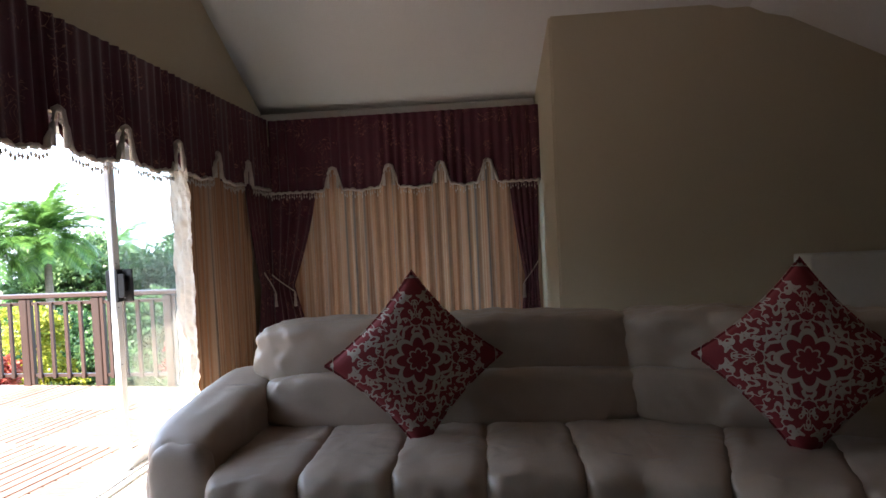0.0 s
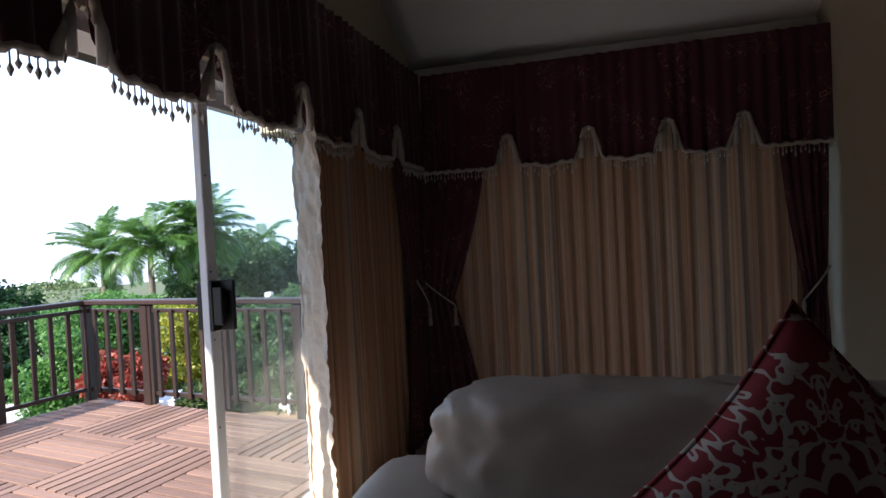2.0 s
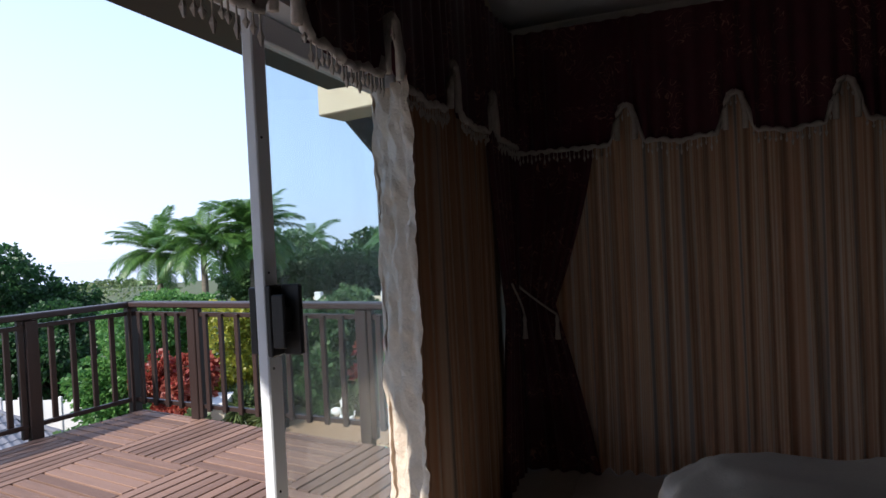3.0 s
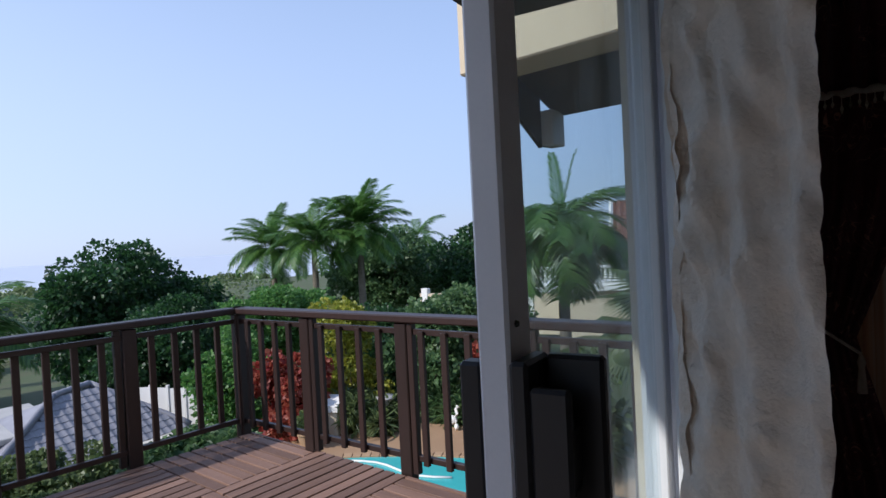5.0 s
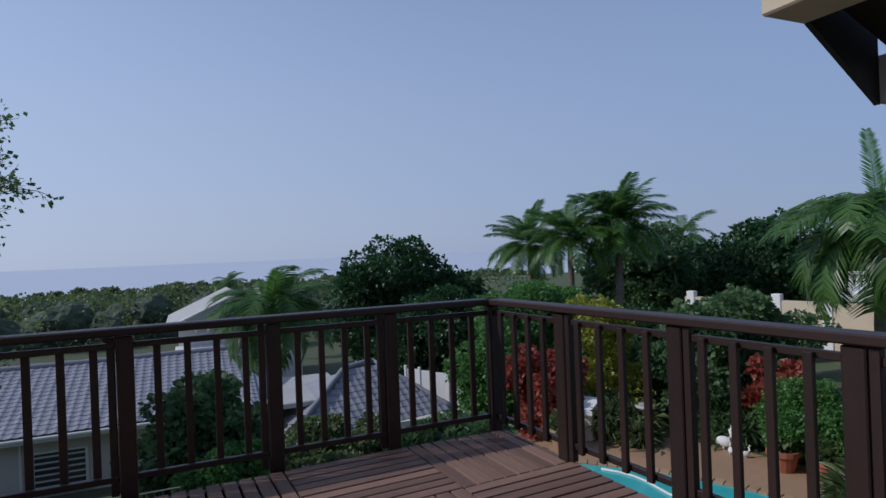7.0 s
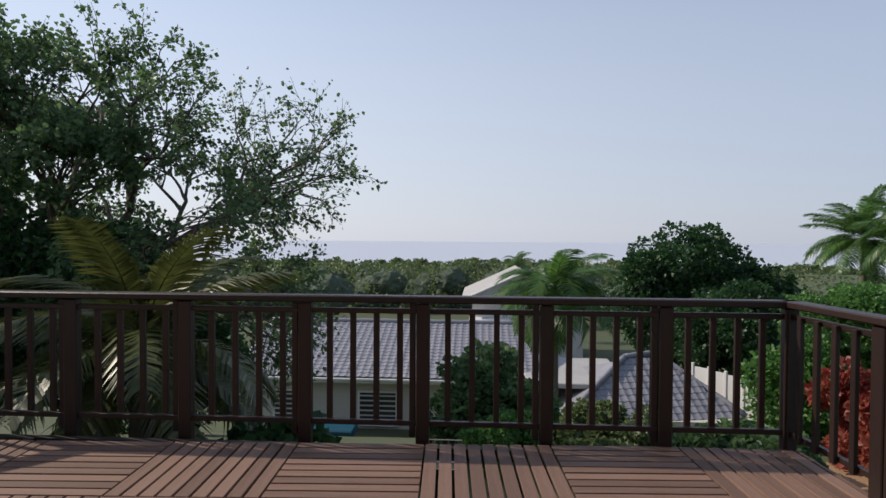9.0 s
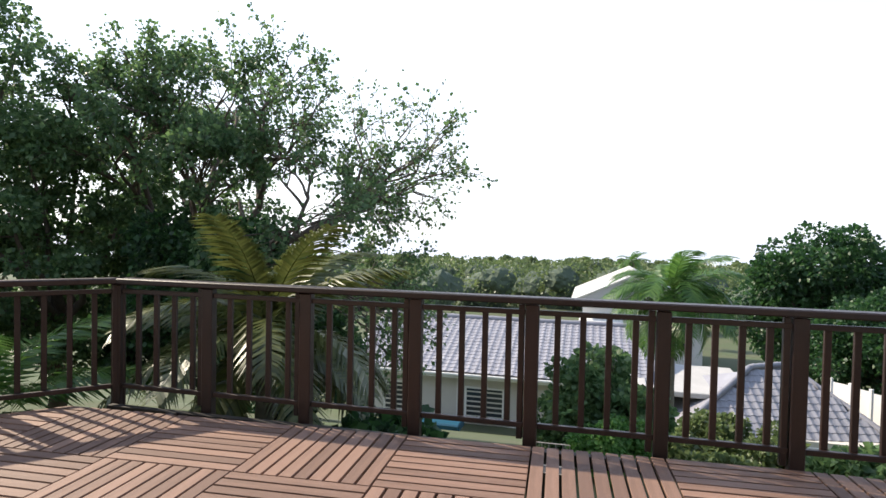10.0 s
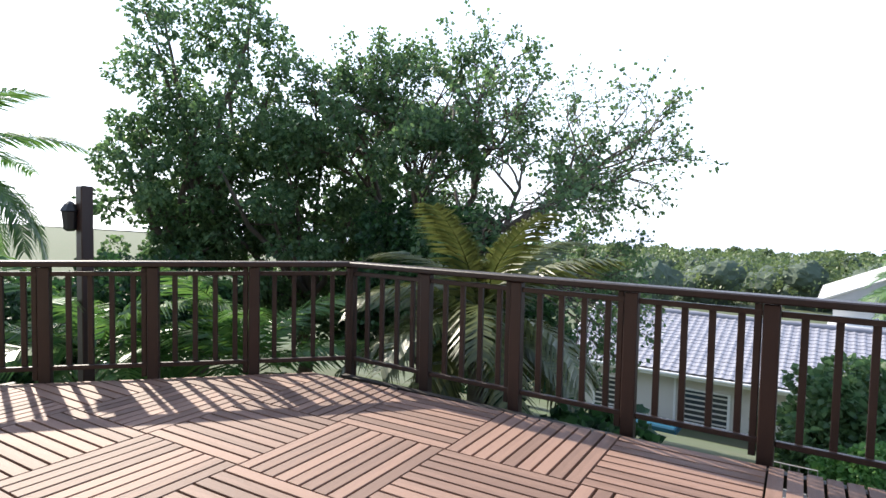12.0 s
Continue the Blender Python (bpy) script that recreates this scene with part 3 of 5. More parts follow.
def build_valance(length, peaks, low, top, m, label, seed):
    val = thing("valance", label, "valance", m)
    n_u, n_z = int(length / 0.012), 14
    rnd = random.Random(seed)
    ph = [rnd.uniform(-0.6, 0.6) for _ in range(200)]
    verts, uvs = [], []
    for j in range(n_z + 1):
        for i in range(n_u + 1):
            s = length * i / n_u
            g = j / n_z
            zb = valance_bottom(s, peaks, low)
            k = s / 0.085
            y = -(0.016 + 0.010 * math.sin(k + ph[int(k)])) * math.sin(2 * math.pi * k + ph[int(k / 2)]) * (0.6 + 0.5 * g)
            verts.append((s, y, top + (zb - top) * g))
            uvs.append((s, g))
    w = n_u + 1
    faces = [(j * w + i, j * w + i + 1, (j + 1) * w + i + 1, (j + 1) * w + i) for j in range(n_z) for i in range(n_u)]
    ob = cloth("pelmet_cloth", (verts, faces, uvs), M_maroon, val)
    # gathered cream cord along the lower edge, and its beaded drops
    bm = bmesh.new()
    path = []
    for i in range(int(length / 0.016) + 1):
        s = i * 0.016
        path.append((s, -0.02 + 0.004 * math.sin(i * 2.1), valance_bottom(s, peaks, low) + 0.004 * math.sin(i * 1.7)))
    add_tube(bm, path, [0.013 + 0.004 * math.sin(i * 1.3) for i in range(len(path))], 5)
    part("cord", bm, M_fringe, val, "cream gathered cord trim", smooth=True)
    bm = bmesh.new()
    i = 0
    s = 0.01
    while s < length:
        zb = valance_bottom(s, peaks, low)
        ln = 0.045 + 0.02 * rnd.random() + (0.02 if i % 3 == 0 else 0)
        x = s + rnd.uniform(-0.004, 0.004)
        add_tube(bm, [(x, -0.02, zb), (x, -0.02, zb - ln * 0.55), (x, -0.02, zb - ln * 0.75), (x, -0.02, zb - ln)], [0.002, 0.0025, 0.008, 0.002], 4)
        s += 0.024
        i += 1
    tagged(part("bead_fringe", bm, M_fringe, val, "cream beaded fringe"), kind="stuff")
    # raised lace patch in each notch
    for p_ in peaks:
        if 0 < p_ < length:
            bm = bmesh.new()
            for a in (-0.045, 0.045):
                add_tube(bm, [(p_ + a, -0.022, low + 0.02), (p_ + a * 1.05, -0.024, low + 0.12), (p_ + a * 0.6, -0.022, low + 0.2), (p_, -0.022, low + 0.215)], [0.014, 0.016, 0.016, 0.014], 5)
            part("lace_loop", bm, M_fringe, val, "cream lace loop", smooth=True)
    return val


def build_curtains():
    turn = HOUSE @ pose(0.29, -3.59, 0, 0, 0, 90)      # x along the door wall, cloth facing the room
    build_valance(5.58, [2.81, 3.34, 3.91, 4.48, 5.05, 2.28, 1.74, 1.2, 0.66], 1.89, 2.55, turn, "maroon gathered valance with cream beaded fringe above the sliding door", 3)
    build_valance(2.52, [0.60, 1.13, 1.61, 2.04], 1.855, 2.54, HOUSE @ pose(0.31, 1.98, 0), "maroon gathered valance with cream cord trim above the long curtains", 5)
    # long striped pair on the window wall, drawn
    cur = thing("curtain", "cream and gold striped drawn curtains, softly backlit", "curtain", HOUSE @ pose(0, 2.06, 0), group="striped curtains")
    cloth("curtain_panel", drape(0.42, 1.59, 2.3, 0.02, 12, 0.044, 1), M_curtain, cur)
    cloth("curtain_panel", drape(1.58, 2.73, 2.3, 0.02, 12, 0.044, 2), M_curtain, cur)
    # striped curtain pulled aside beside the door, with its pale lining edge
    cur = thing("curtain", "cream and gold striped curtain drawn aside by the door", "curtain", HOUSE @ pose(0.215, 0, 0, 0, 0, 90), group="striped curtains")
    cloth("curtain_panel", drape(0.55, 1.62, 2.3, 0.02, 10, 0.036, 4), M_curtain, cur)
    cloth("lining", drape(0.53, 0.80, 1.95, 0.02, 3, 0.018, 9, None, 130, 0.022), M_lining, cur, pose(0.0, 0.085, 0, 0, 0, 0), "pale embossed curtain lining")
    cloth("lining_return", drape(0.0, 0.27, 1.93, 0.02, 3, 0.014, 12, None, 150, 0.03), M_lining, cur, pose(0.54, 0.10, 0, 0, 0, -125), "pale folded lining edge")
    # maroon side drapes caught in tie-backs
    for x, m, wu, seed in ((1.46, HOUSE @ pose(0.27, 0, 0, 0, 0, 90), 1.95, 21), (0.24, HOUSE @ pose(0, 2.0, 0), 0.27, 22), (2.54, HOUSE @ pose(0, 1.99, 0), 2.74, 23)):
        d = thing("side_drape", "maroon side drape held by a cream tie-back", "curtain", m, group="maroon side drapes")
        wide = 0.5 if seed != 23 else 0.26
        cloth("drape_cloth", drape(x, x + wide, 2.3, 0.02, 5, 0.022, seed, (wu, 0.98, 0.55)), M_maroon, d)
        # thin cord hanging in a V across the gathered waist
        a, b = x + (wu - x) * 0.55 - 0.015, x + wide + (wu - x - wide) * 0.55 + 0.01
        if seed == 23:
            a, b = b, a
        bm = bmesh.new()
        pts = [(a + (b - a) * i / 10, -0.034 - 0.008 * math.sin(math.pi * i / 10), 1.13 - 0.2 * (i / 10) ** 0.9) for i in range(11)]
        add_tube(bm, pts, [0.0065] * 11, 6)
        part("tie_back", bm, M_fringe, d, "thin cream cord tie-back", smooth=True)
        bm = bmesh.new()
        e = pts[-1]
        add_tube(bm, [e, (e[0], e[1], e[2] - 0.03), (e[0], e[1], e[2] - 0.05), (e[0], e[1], e[2] - 0.14)], [0.006, 0.014, 0.010, 0.017], 8)
        part("tassel", bm, M_fringe, d, "cream tassel", smooth=True)


build_curtains()


# ---- sofa and cushions ----
def build_sofa():
    sofa = thing("sofa", "taupe leather corner sofa with channelled seats and rolled headrests", "sofa", HOUSE @ pose(-0.13, 0, 0))

    def section(u0, u1, m, name, count):
        w = (u1 - u0) / count
        for i in range(count):
            bm = add_puff(bmesh.new(), (u0 + w * (i + 0.5), -0.79, 0.27), (w * 1.10, 0.80, 0.385), 7.0, 18, 0.022, m, i * 3)
            part("seat_cushion", bm, M_leather, sofa, smooth=True)
        bm = add_puff(bmesh.new(), ((u0 + u1) / 2, -0.40, 0.575), (u1 - u0, 0.30, 0.28), 7.0, 38, 0.045, m, 3)
        part("lumbar_cushion", bm, M_leather, sofa, smooth=True)
        bm = add_puff(bmesh.new(), ((u0 + u1) / 2 - 0.03, -0.30, 0.81), (u1 - u0 + 0.08, 0.34, 0.34), 6.0, 38, 0.05, m, 7)
        part("headrest", bm, M_leather, sofa, smooth=True)
        bm = add_puff(bmesh.new(), ((u0 + u1) / 2, -0.20, 0.46), (u1 - u0, 0.26, 0.84), 8.0, 6, 0.0, m)
        part("back", bm, M_leather, sofa, smooth=True)
        bm = bmesh.new()
        for i in range(1, count):
            x = u0 + w * i
            add_tube(bm, [m @ Vector(p_) for p_ in ((x, -0.47, 0.435), (x, -0.8, 0.438), (x, -1.05, 0.425), (x, -1.165, 0.35))], [0.004] * 4, 5)
        part("seam", bm, M_leather, sofa, smooth=True)
        part("base", box(u0, u1, -1.08, -0.12, 0.05, 0.24, 0.02), M_leather, sofa, m=m)

    one = Matrix.Identity(4)
    section(1.25, 3.19, one, "left", 5)
    bend = Matrix.Translation((3.19, -0.16, 0)) @ pose(0, 0, 0, 0, 0, -18) @ Matrix.Translation((-3.19, 0.16, 0))
    section(3.22, 4.50, bend, "corner", 3)
    # the padded arm: sloping top, rolled front, outer panel
    lean = Matrix.Translation((1.09, -0.60, 0.515)) @ pose(0, 0, 0, 9, 0, -4)
    bm = add_puff(bmesh.new(), (0, 0.02, 0), (0.36, 0.96, 0.30), 4.0, 12, 0.02, lean, 5)
    part("arm_pad", bm, M_leather, sofa, smooth=True)
    bm = add_puff(bmesh.new(), (1.05, -0.58, 0.27), (0.30, 0.98, 0.46), 6.0, 10, 0.008)
    part("arm_panel", bm, M_leather, sofa, smooth=True)
    bm = add_puff(bmesh.new(), (1.09, -1.03, 0.31), (0.28, 0.13, 0.5), 4.0, 10, 0.012, None, 2)
    part("arm_front", bm, M_leather, sofa, smooth=True)
    for x, y in ((1.0, -1.0), (1.0, -0.2), (3.1, -1.0), (3.1, -0.2), (4.2, -1.3)):
        part("foot", box(x - 0.03, x + 0.03, y - 0.03, y + 0.03, 0.0, 0.06), M_black, sofa)


build_sofa()


def build_cushion(m):
    c = thing("throw_cushion", "red and white damask throw cushion leaning on the sofa back", "cushion", m, group="damask cushions")
    n = 22
    bm = bmesh.new()
    a = 0.305
    layers = []
    for side in (-1, 1):
        g = []
        for j in range(n + 1):
            row = []
            for i in range(n + 1):
                x, z = 2 * i / n - 1, 2 * j / n - 1
                th = ((1 - abs(x) ** 2.6) * (1 - abs(z) ** 2.6)) ** 0.55
                pull = 1 - 0.11 * (1 - abs(z) ** 2) * abs(x) ** 3
                pull2 = 1 - 0.11 * (1 - abs(x) ** 2) * abs(z) ** 3
                wob = 0.006 * noise.noise(Vector((x * 3, z * 3, side)))
                row.append(bm.verts.new((a * x * pull, side * (0.085 * th + wob * th), a * z * pull2)))
            g.append(row)
        layers.append(g)
        for j in range(n):
            for i in range(n):
                q = (g[j][i], g[j][i + 1], g[j + 1][i + 1], g[j + 1][i])
                bm.faces.new(q if side < 0 else q[::-1])
    bmesh.ops.remove_doubles(bm, verts=bm.verts, dist=0.0005)
    part("cover", bm, M_damask, c, smooth=True)
    bm = bmesh.new()
    edge = []
    for i in range(64):
        s = i / 16
        k, f_ = int(s), 2 * (s - int(s)) - 1
        pull = 1 - 0.11 * (1 - f_ * f_)
        edge.append([(f_, -pull), (pull, f_), (-f_, pull), (-pull, -f_)][k])
    pts = [(a * x, 0, a * z) for x, z in edge]
    add_tube(bm, pts + pts[:1], [0.006] * 65, 5, False)
    part("piping", bm, M_damask, c, smooth=True)
    return c


cush = build_cushion(house(1.96, -0.67, 0.815, -14, 45, 6))
copy_thing(cush, house(3.62, -0.90, 0.815, -15, 47, -22))


# ---- deck railings ----
def post_mesh():
    bm = box(-0.045, 0.045, -0.035, 0.035, -0.28, 0.918, 0.006)
    me = bpy.data.meshes.new("post")
    bm.to_mesh(me)
    bm.free()
    me.materials.append(M_rail)
    return me


def baluster_mesh():
    bm = box(-0.02, 0.02, -0.014, 0.014, 0.075, 0.875, 0.003)
    me = bpy.data.meshes.new("baluster")
    bm.to_mesh(me)
    bm.free()
    me.materials.append(M_rail)
    return me


POST, BALUSTER = post_mesh(), baluster_mesh()


def build_railing(p0, angle, stations, label, double=True):
    """A run of railing from p0; stations are the post places along it, panels between them."""
    rail = thing("railing", label, "railing", pose(p0[0], p0[1], 0, 0, 0, angle), group="deck railings")
    length = stations[-1]
    part("top_rail", box(-0.05, length + 0.03, -0.06, 0.06, 0.924, 0.97, 0.008), M_rail, rail)
    for i, s in enumerate(stations):
        part("post", POST, parent=rail, m=pose(s, 0, 0))
        if double and 0 < i < len(stations) - 1:
            part("half_post", BALUSTER, parent=rail, m=pose(s + 0.072, -0.008, -0.08) @ Matrix.Diagonal((1.0, 1.6, 1.14, 1)))
    for a, b in zip(stations, stations[1:]):
        part("upper_bar", box(a + 0.047, b - 0.047, -0.017, 0.017, 0.848, 0.883, 0.003), M_rail, rail)
        part("lower_bar", box(a + 0.047, b - 0.047, -0.017, 0.017, 0.085, 0.12, 0.003), M_rail, rail)
        n = 4
        for k in range(n):
            x = a + (b - a) * (k + 1) / (n + 1)
            part("baluster", BALUSTER, parent=rail, m=pose(x, -0.032, 0))
    return rail


B_POSTS = [0.0, 0.80, 1.58, 2.41, 3.22, 4.06, 4.88, 5.71]
build_railing((0, 0), -90, B_POSTS, "dark stained timber deck railing along the seaward edge")
build_railing((0, 0), 6.3, [0.0, 0.77, 1.63, 2.45, 3.2], "dark stained timber deck railing on the pool side")
build_railing((0, -5.71), -42.5, [0.0, 0.83, 1.63, 2.43, 3.23, 4.05, 4.87], "dark stained timber deck railing across the cut corner")


# ---- deck boards ----
def clip_poly(poly, a, b, c):
    """Keeps the part of a polygon where a x + b y <= c."""
    out = []
    for p_, q_ in zip(poly, poly[1:] + poly[:1]):
        d0, d1 = a * p_[0] + b * p_[1] - c, a * q_[0] + b * q_[1] - c
        if d0 <= 0:
            out.append(p_)
        if d0 * d1 < 0:
            t = d0 / (d0 - d1)
            out.append((p_[0] + (q_[0] - p_[0]) * t, p_[1] + (q_[1] - p_[1]) * t))
    return out


def build_deck():
    deck = thing("deck", "red-brown timber deck laid in squares of alternating slats", "deck", kind="structure")
    pitch, skew = 0.832, 2.8
    laid = pose(-0.017, 0.106, 0, 0, 0, skew)
    rnd = random.Random(7)
    th = radians(11)
    wall_c = (3.81 - 0.11) * math.cos(th) + (-1.82) * math.sin(th)
    cut = radians(42.5)
    for col in range(6):
        for row in range(12):
            ax, ay = col * pitch, -(row + 1) * pitch
            n = 9
            for k in range(n):
                g = 0.008
                if (col + row) % 2 == 0:
                    r = (ax + 0.004, ax + pitch - 0.004, ay + pitch * k / n + g, ay + pitch * (k + 1) / n - g)
                else:
                    r = (ax + pitch * k / n + g, ax + pitch * (k + 1) / n - g, ay + 0.004, ay + pitch - 0.004)
                poly = clip_poly([(r[0], r[2]), (r[1], r[2]), (r[1], r[3]), (r[0], r[3])], 0, 1, -0.06)
                poly = [(laid @ Vector((p_[0], p_[1], 0)))[:2] for p_ in poly]
                poly = clip_poly(poly, -1, 0, -0.04) if poly else poly
                poly = clip_poly(poly, -math.sin(cut), -math.cos(cut), 5.71 * math.cos(cut) - 0.06) if poly else poly
                poly = clip_poly(poly, math.cos(th), math.sin(th), wall_c) if poly else poly
                if len(poly) < 3:
                    continue
                cx, cy = sum(p_[0] for p_ in poly) / len(poly), sum(p_[1] for p_ in poly) / len(poly)
                dz = rnd.uniform(-0.0025, 0.0)
                bm = bmesh.new()
                loc = pose(cx, cy, dz, 0, 0, skew + (90 if (col + row) % 2 else 0))
                inv = loc.inverted()
                flat = [inv @ Vector((p_[0], p_[1], dz)) for p_ in poly]
                top = [bm.verts.new((q.x * 0.998, q.y * 0.96, 0)) for q in flat]
                mid = [bm.verts.new((q.x, q.y, -0.003)) for q in flat]
                low = [bm.verts.new((q.x, q.y, -0.022)) for q in flat]
                bm.faces.new(top)
                for a, b in ((top, mid), (mid, low)):
                    for i in range(len(poly)):
                        bm.faces.new((b[i], b[(i + 1) % len(poly)], a[(i + 1) % len(poly)], a[i]))
                part("slat", bm, M_slat, deck, m=loc)
    # bearers, fascia and the posts that carry the deck
    for row in range(13):
        y = -0.1 - row * pitch
        x_lo = 0.09 if y > -5.7 else 0.09 + (-5.7 - y) * 0.97
        if y < 0.05:
            part("bearer", box(x_lo, 3.5 if y > -1 else 4.3, y - 0.03, y + 0.03, -0.17, -0.024), M_dark, deck)
    for col in range(5):
        x = 0.1 + col * pitch
        part("joist", box(x - 0.03, x + 0.03, (-5.7 - max(0, x - 0.1) * 1.03), -0.02, -0.10, -0.0245), M_dark, deck)
    for x, y in ((0.2, -0.1), (0.2, -2.8), (0.2, -5.5), (3.0, -0.1), (1.7, -7.2)):
        part("support_post", box(x - 0.07, x + 0.07, y - 0.07, y + 0.07, -2.45, -0.17), M_dark, deck)


build_deck()


# ---- eaves of the neighbouring wing of the house ----
def build_eave():
    eave = thing("eave", "cream plaster beam with a dark boarded roof overhang and gutter", "eave", pose(0.1, 0.07, -0.08), kind="structure")
    part("beam", box(1.86, 3.45, 0.36, 0.66, 2.46, 3.05, 0.01), M_cream, eave)
    bm = bmesh.new()
    pr = [(0.67, 2.62), (0.67, 2.74), (1.38, 2.44), (1.38, 2.33)]
    v0 = [bm.verts.new((1.92, y, z)) for y, z in pr]
    v1 = [bm.verts.new((3.75, y, z)) for y, z in pr]
    bm.faces.new(v0)
    bm.faces.new(v1[::-1])
    for i in range(4):
        bm.faces.new((v0[i], v1[i], v1[(i + 1) % 4], v0[(i + 1) % 4]))
    part("soffit", bm, M_dark, eave, "dark brown sloping soffit")
    bm = bmesh.new()
    pr = [(0.68, 2.47), (0.68, 2.82), (1.22, 2.56), (1.22, 2.10)]
    v0 = [bm.verts.new((1.85, y, z)) for y, z in pr]
    v1 = [bm.verts.new((1.88, y, z)) for y, z in pr]
    bm.faces.new(v0)
    bm.faces.new(v1[::-1])
    for i in range(4):
        bm.faces.new((v0[i], v1[i], v1[(i + 1) % 4], v0[(i + 1) % 4]))
    part("barge_board", bm, M_dark, eave, "dark brown barge board")
    bm = box(1.85, 1.97, 1.222, 1.39, 2.11, 2.36, 0.01)
    part("gutter", bm, M_concrete, eave, "grey box gutter")


build_eave()


# ---- planting ----
def leaf_mesh(name, pts, dirs, size, mat, seed=0, slim=0.42):
    """Many folded leaves, each a kite of two triangles, at pts, growing along dirs."""
    rs = np.random.RandomState(seed)
    n = len(pts)
    pts, dirs = np.asarray(pts, dtype=np.float64), np.asarray(dirs, dtype=np.float64)
    dirs = dirs + rs.normal(0, 0.55, (n, 3))
    dirs /= np.linalg.norm(dirs, axis=1)[:, None] + 1e-9
    side = np.cross(dirs, rs.normal(0, 1, (n, 3)))
    side /= np.linalg.norm(side, axis=1)[:, None] + 1e-9
    up = np.cross(side, dirs)
    ln = (np.asarray(size) * rs.uniform(0.65, 1.3, n))[:, None]
    a = pts
    tip = pts + dirs * ln - np.array([0, 0, 1.0]) * ln * 0.15
    mid = pts + dirs * ln * 0.5
    left = mid + side * ln * slim + up * ln * 0.12
    right = mid - side * ln * slim + up * ln * 0.12
    verts = np.stack([a, left, tip, right], 1).reshape(-1, 3)
    k = np.arange(n) * 4
    tris = np.stack([k, k + 1, k + 2, k, k + 2, k + 3], 1).reshape(-1)
    me = bpy.data.meshes.new(name)
    me.vertices.add(n * 4)
    me.vertices.foreach_set("co", verts.ravel().astype(np.float32))
    me.loops.add(n * 6)
    me.loops.foreach_set("vertex_index", tris.astype(np.int32))
    me.polygons.add(n * 2)
    me.polygons.foreach_set("loop_start", (np.arange(n * 2) * 3).astype(np.int32))
    me.update(calc_edges=True)
    me.validate()
    me.materials.append(mat)
    return me


def clump_points(clumps, n, seed):
    """Leaf places and directions over the shells of ellipsoid clumps (x, y, z, radius, squash)."""
    rs = np.random.RandomState(seed)
    cl = np.array(clumps, dtype=np.float64)
    w = cl[:, 3] ** 2
    idx = rs.choice(len(cl), n, p=w / w.sum())
    d = rs.normal(0, 1, (n, 3))
    d /= np.linalg.norm(d, axis=1)[:, None]
    r = cl[idx, 3] * rs.uniform(0.55, 1.0, n) ** 0.5
    lump = 1 + 0.22 * np.sin(d[:, 0] * 5 + idx) * np.sin(d[:, 1] * 6 + 2 * idx) + 0.12 * np.sin(d[:, 2] * 11 + idx)
    p_ = cl[idx, :3] + d * (r * lump)[:, None] * np.stack([np.ones(n), np.ones(n), cl[idx, 4]], 1)
    return p_, d


def scatter_clumps(c, size, n, r, seed):
    """Small clumps spread through an ellipsoid, more of them near its skin."""
    rs = random.Random(seed)
    out = []
    for _ in range(n):
        while True:
            q = Vector((rs.uniform(-1, 1), rs.uniform(-1, 1), rs.uniform(-0.8, 1)))
            if 0.25 < q.length < 1:
                break
        k = rs.uniform(0.6, 1.25)
        out.append((c[0] + q.x * size[0], c[1] + q.y * size[1], c[2] + q.z * size[2], r * k, 0.8))
    return out


def limb(bm, a, b, r0, r1, seed, sag=0.15, steps=6):
    rs = random.Random(seed)
    a, b = Vector(a), Vector(b)
    pts = []
    for i in range(steps + 1):
        t = i / steps
        p_ = a.lerp(b, t)
        wob = (b - a).length * 0.05 * math.sin(math.pi * t)
        pts.append(p_ + Vector((rs.uniform(-1, 1) * wob, rs.uniform(-1, 1) * wob, -sag * (b - a).length * math.sin(math.pi * t) * 0.5)))
    add_tube(bm, pts, [r0 + (r1 - r0) * i / steps for i in range(steps + 1)], 6)
    return pts


def broad_tree(name, label, base, crown, size, clumps, r, leaves, leaf, mat, seed, trunk=0.2):
    """A tree of trunk, limbs and a crown built of many leaf clumps."""
    t = thing(name, label, "tree", pose(*base))
    b = Vector(base)
    cl = scatter_clumps((crown[0] - b.x, crown[1] - b.y, crown[2] - b.z), size, clumps, r, seed)
    bm = bmesh.new()
    fork = Vector((crown[0] - b.x, crown[1] - b.y, crown[2] - b.z - size[2] * 0.6))
    limb(bm, (0, 0, -0.3), fork, trunk, trunk * 0.7, seed, 0.0)
    for i, c in enumerate(cl[:16]):
        limb(bm, fork, c[:3], trunk * 0.45, 0.02, seed + i, 0.12)
    part("trunk", bm, M_bark, t, smooth=True)
    p_, d = clump_points(cl, leaves, seed)
    part("crown", leaf_mesh("crown", p_, d, np.full(leaves, leaf), mat, seed), parent=t)
    return t


def bush(label, base, size, n_clumps, r, leaves, leaf, mat, seed, name="shrub", slim=0.42):
    t = thing(name, label, "shrub", pose(*base))
    cl = scatter_clumps((0, 0, size[2] * 0.95), size, n_clumps, r, seed)
    bm = bmesh.new()
    for i, c in enumerate(cl[:7]):
        limb(bm, (0.08 * math.cos(i * 2.4), 0.08 * math.sin(i * 2.4), -0.1), c[:3], 0.03, 0.008, seed + i, 0.0, 4)
    part("stem", bm, M_bark, t, smooth=True)
    p_, d = clump_points(cl, leaves, seed)
    part("foliage", leaf_mesh("foliage", p_, d, np.full(leaves, leaf), mat, seed, slim), parent=t)
    return t


